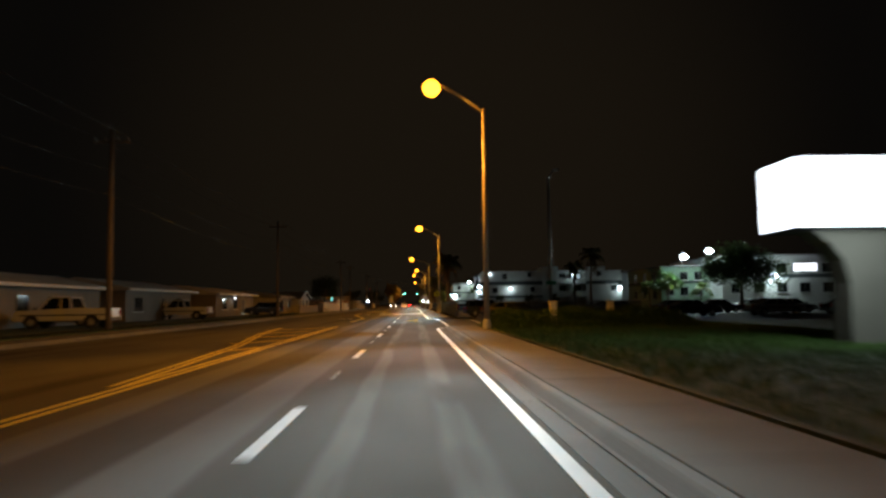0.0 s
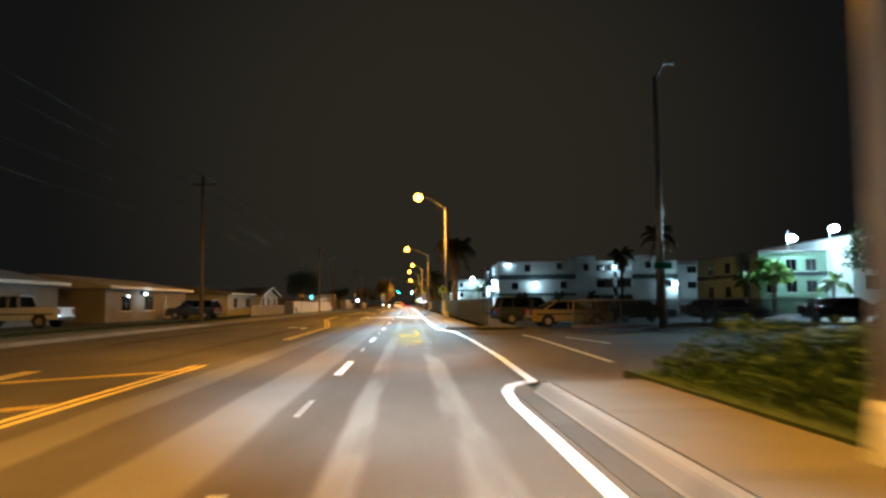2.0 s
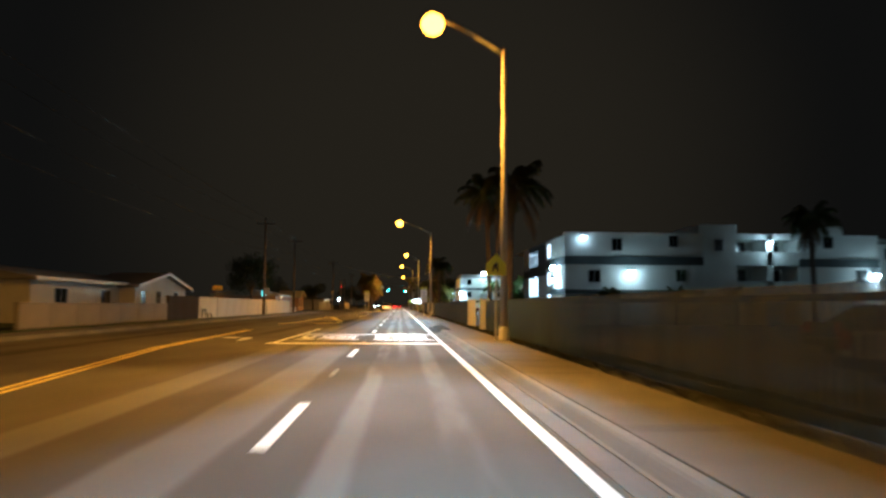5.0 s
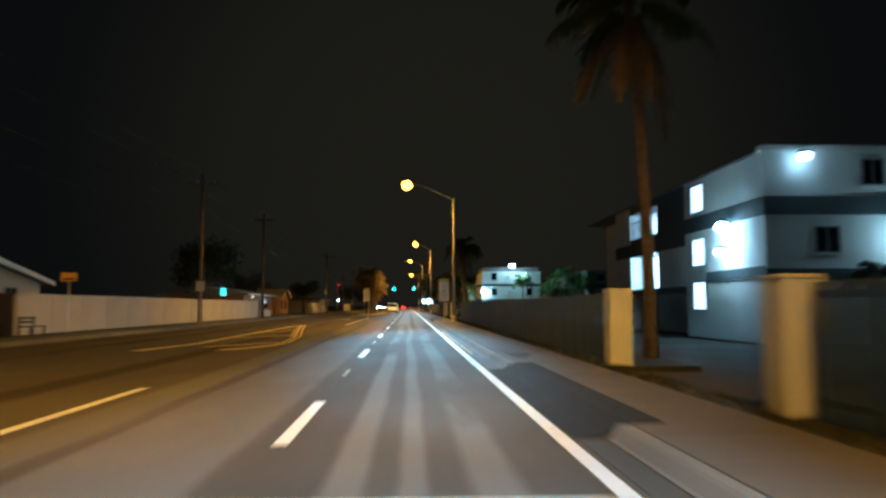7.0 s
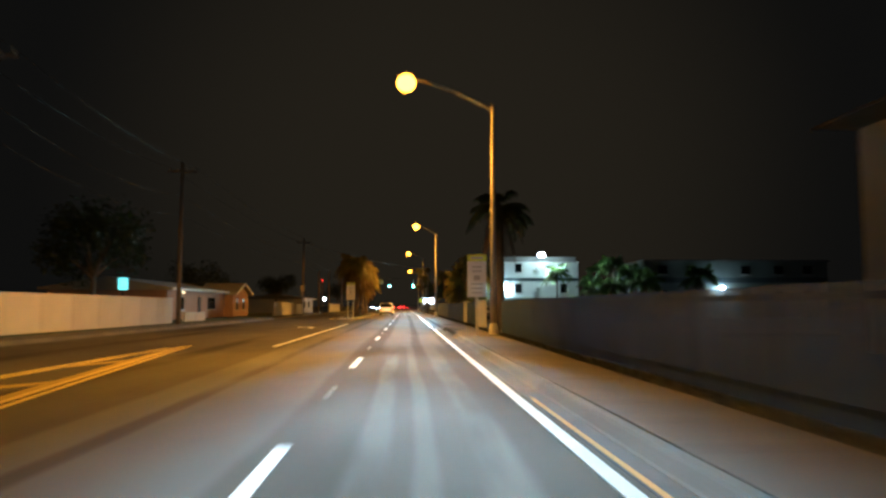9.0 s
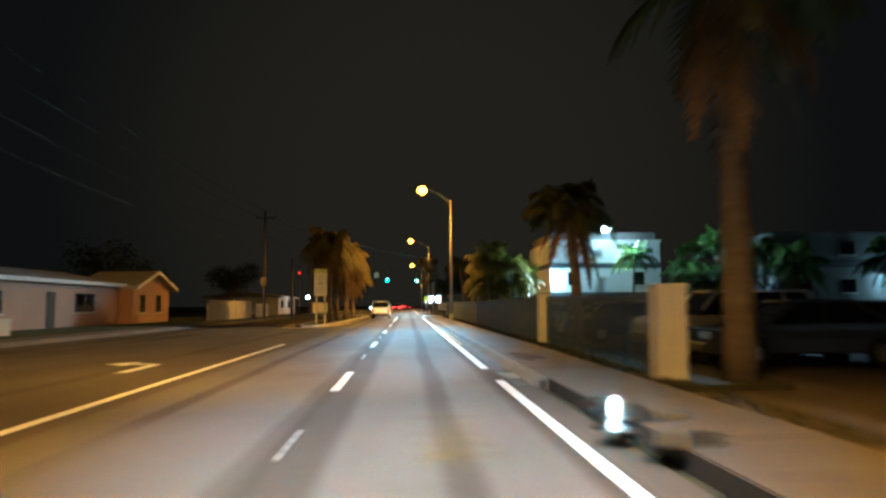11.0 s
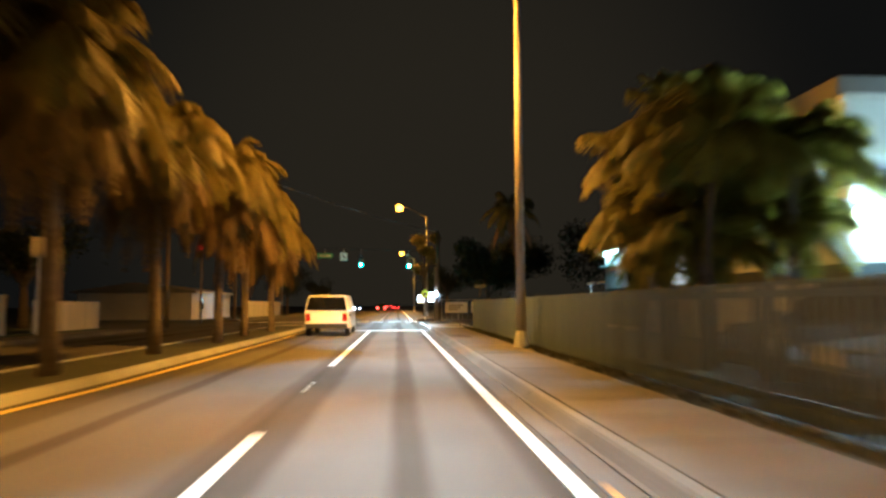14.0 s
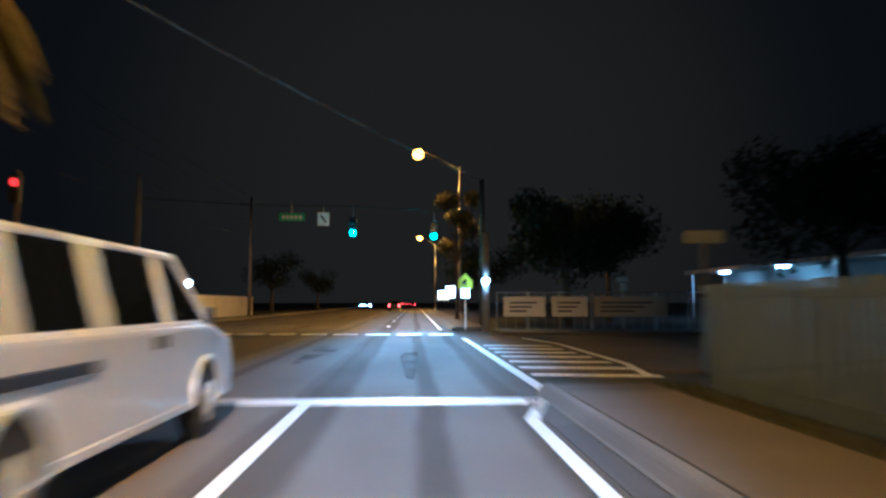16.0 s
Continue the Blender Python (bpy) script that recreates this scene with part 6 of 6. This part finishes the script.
for x in (-0.55, 0.55):
    part("leg", one(x - 0.03, x + 0.03, -0.2, -0.14, -0.01, 0.4), DARK, be)
    part("leg", one(x - 0.03, x + 0.03, 0.26, 0.32, -0.01, 0.85), DARK, be)
ts = thing("lantern_sign", "small teal glowing box sign on a post by a drive", "sign", (-20.4, 182.0, 0.2))
part("post", tube(B(), [(0, 0, -0.1), (0, 0, 2.4)], [0.05, 0.05], 8), DARK, ts)
part("box", one(-0.3, 0.3, -0.12, 0.12, 2.35, 3.2, bevel=0.04), GLOW_TEALD, ts, "glowing teal box")
pw = thing("porch_light", "warm lamp under the eave of the pink house", "wall lamp", (-19.7, 193.8, 2.6))
part("bracket", one(-0.55, 0.0, -0.04, 0.04, 0.05, 0.1), DARK, pw)
part("bulb", one(-0.12, 0.12, -0.12, 0.12, -0.15, 0.08, bevel=0.05), GLOW_WARM, pw, "glowing warm glass")
# wet drive mouth by the second gateway
wet = B()
rnd = random.Random(5)
for k in range(9):
    cx, cy, ry = 2.15 + rnd.uniform(-0.2, 0.35), 165.2 + k * 0.36, rnd.uniform(0.12, 0.3)
    rx = rnd.uniform(0.15, 0.5)
    wet.faces.new([wet.verts.new((cx + math.cos(a) * rx * rnd.uniform(0.7, 1.1), cy + math.sin(a) * ry * rnd.uniform(0.7, 1.1), 0.17 + 0.0008 * k)) for a in (q * 2 * math.pi / 14 for q in range(14))])
solo("puddle", wet, WATER, "thin puddles of water lying at the drive mouth", "water", "structure")
# street tree beside the signal pole, its leaves coloured as if lamplit
tree((3.4, 285.0, 0.1), 10.4, 1.7, "slender street tree with lamplight put into its leaf colour", 2400, 0.14, LEAF_LAMPLIT, "narrow ragged crown of small leaves")

gl = thing("pole_lamp", "white globe lamp on a bracket of the corner pole", "lamp", (3.7, 267.0, 2.4))
part("bracket", one(-0.03, 0.03, 0.1, 0.35, -0.03, 0.03), DARK, gl)
globe = B()
bmesh.ops.create_uvsphere(globe, u_segments=14, v_segments=8, radius=0.16, matrix=Matrix.Translation((0, 0, 0)))
part("globe", globe, BULB_L, gl, "glowing white globe", smooth=True)
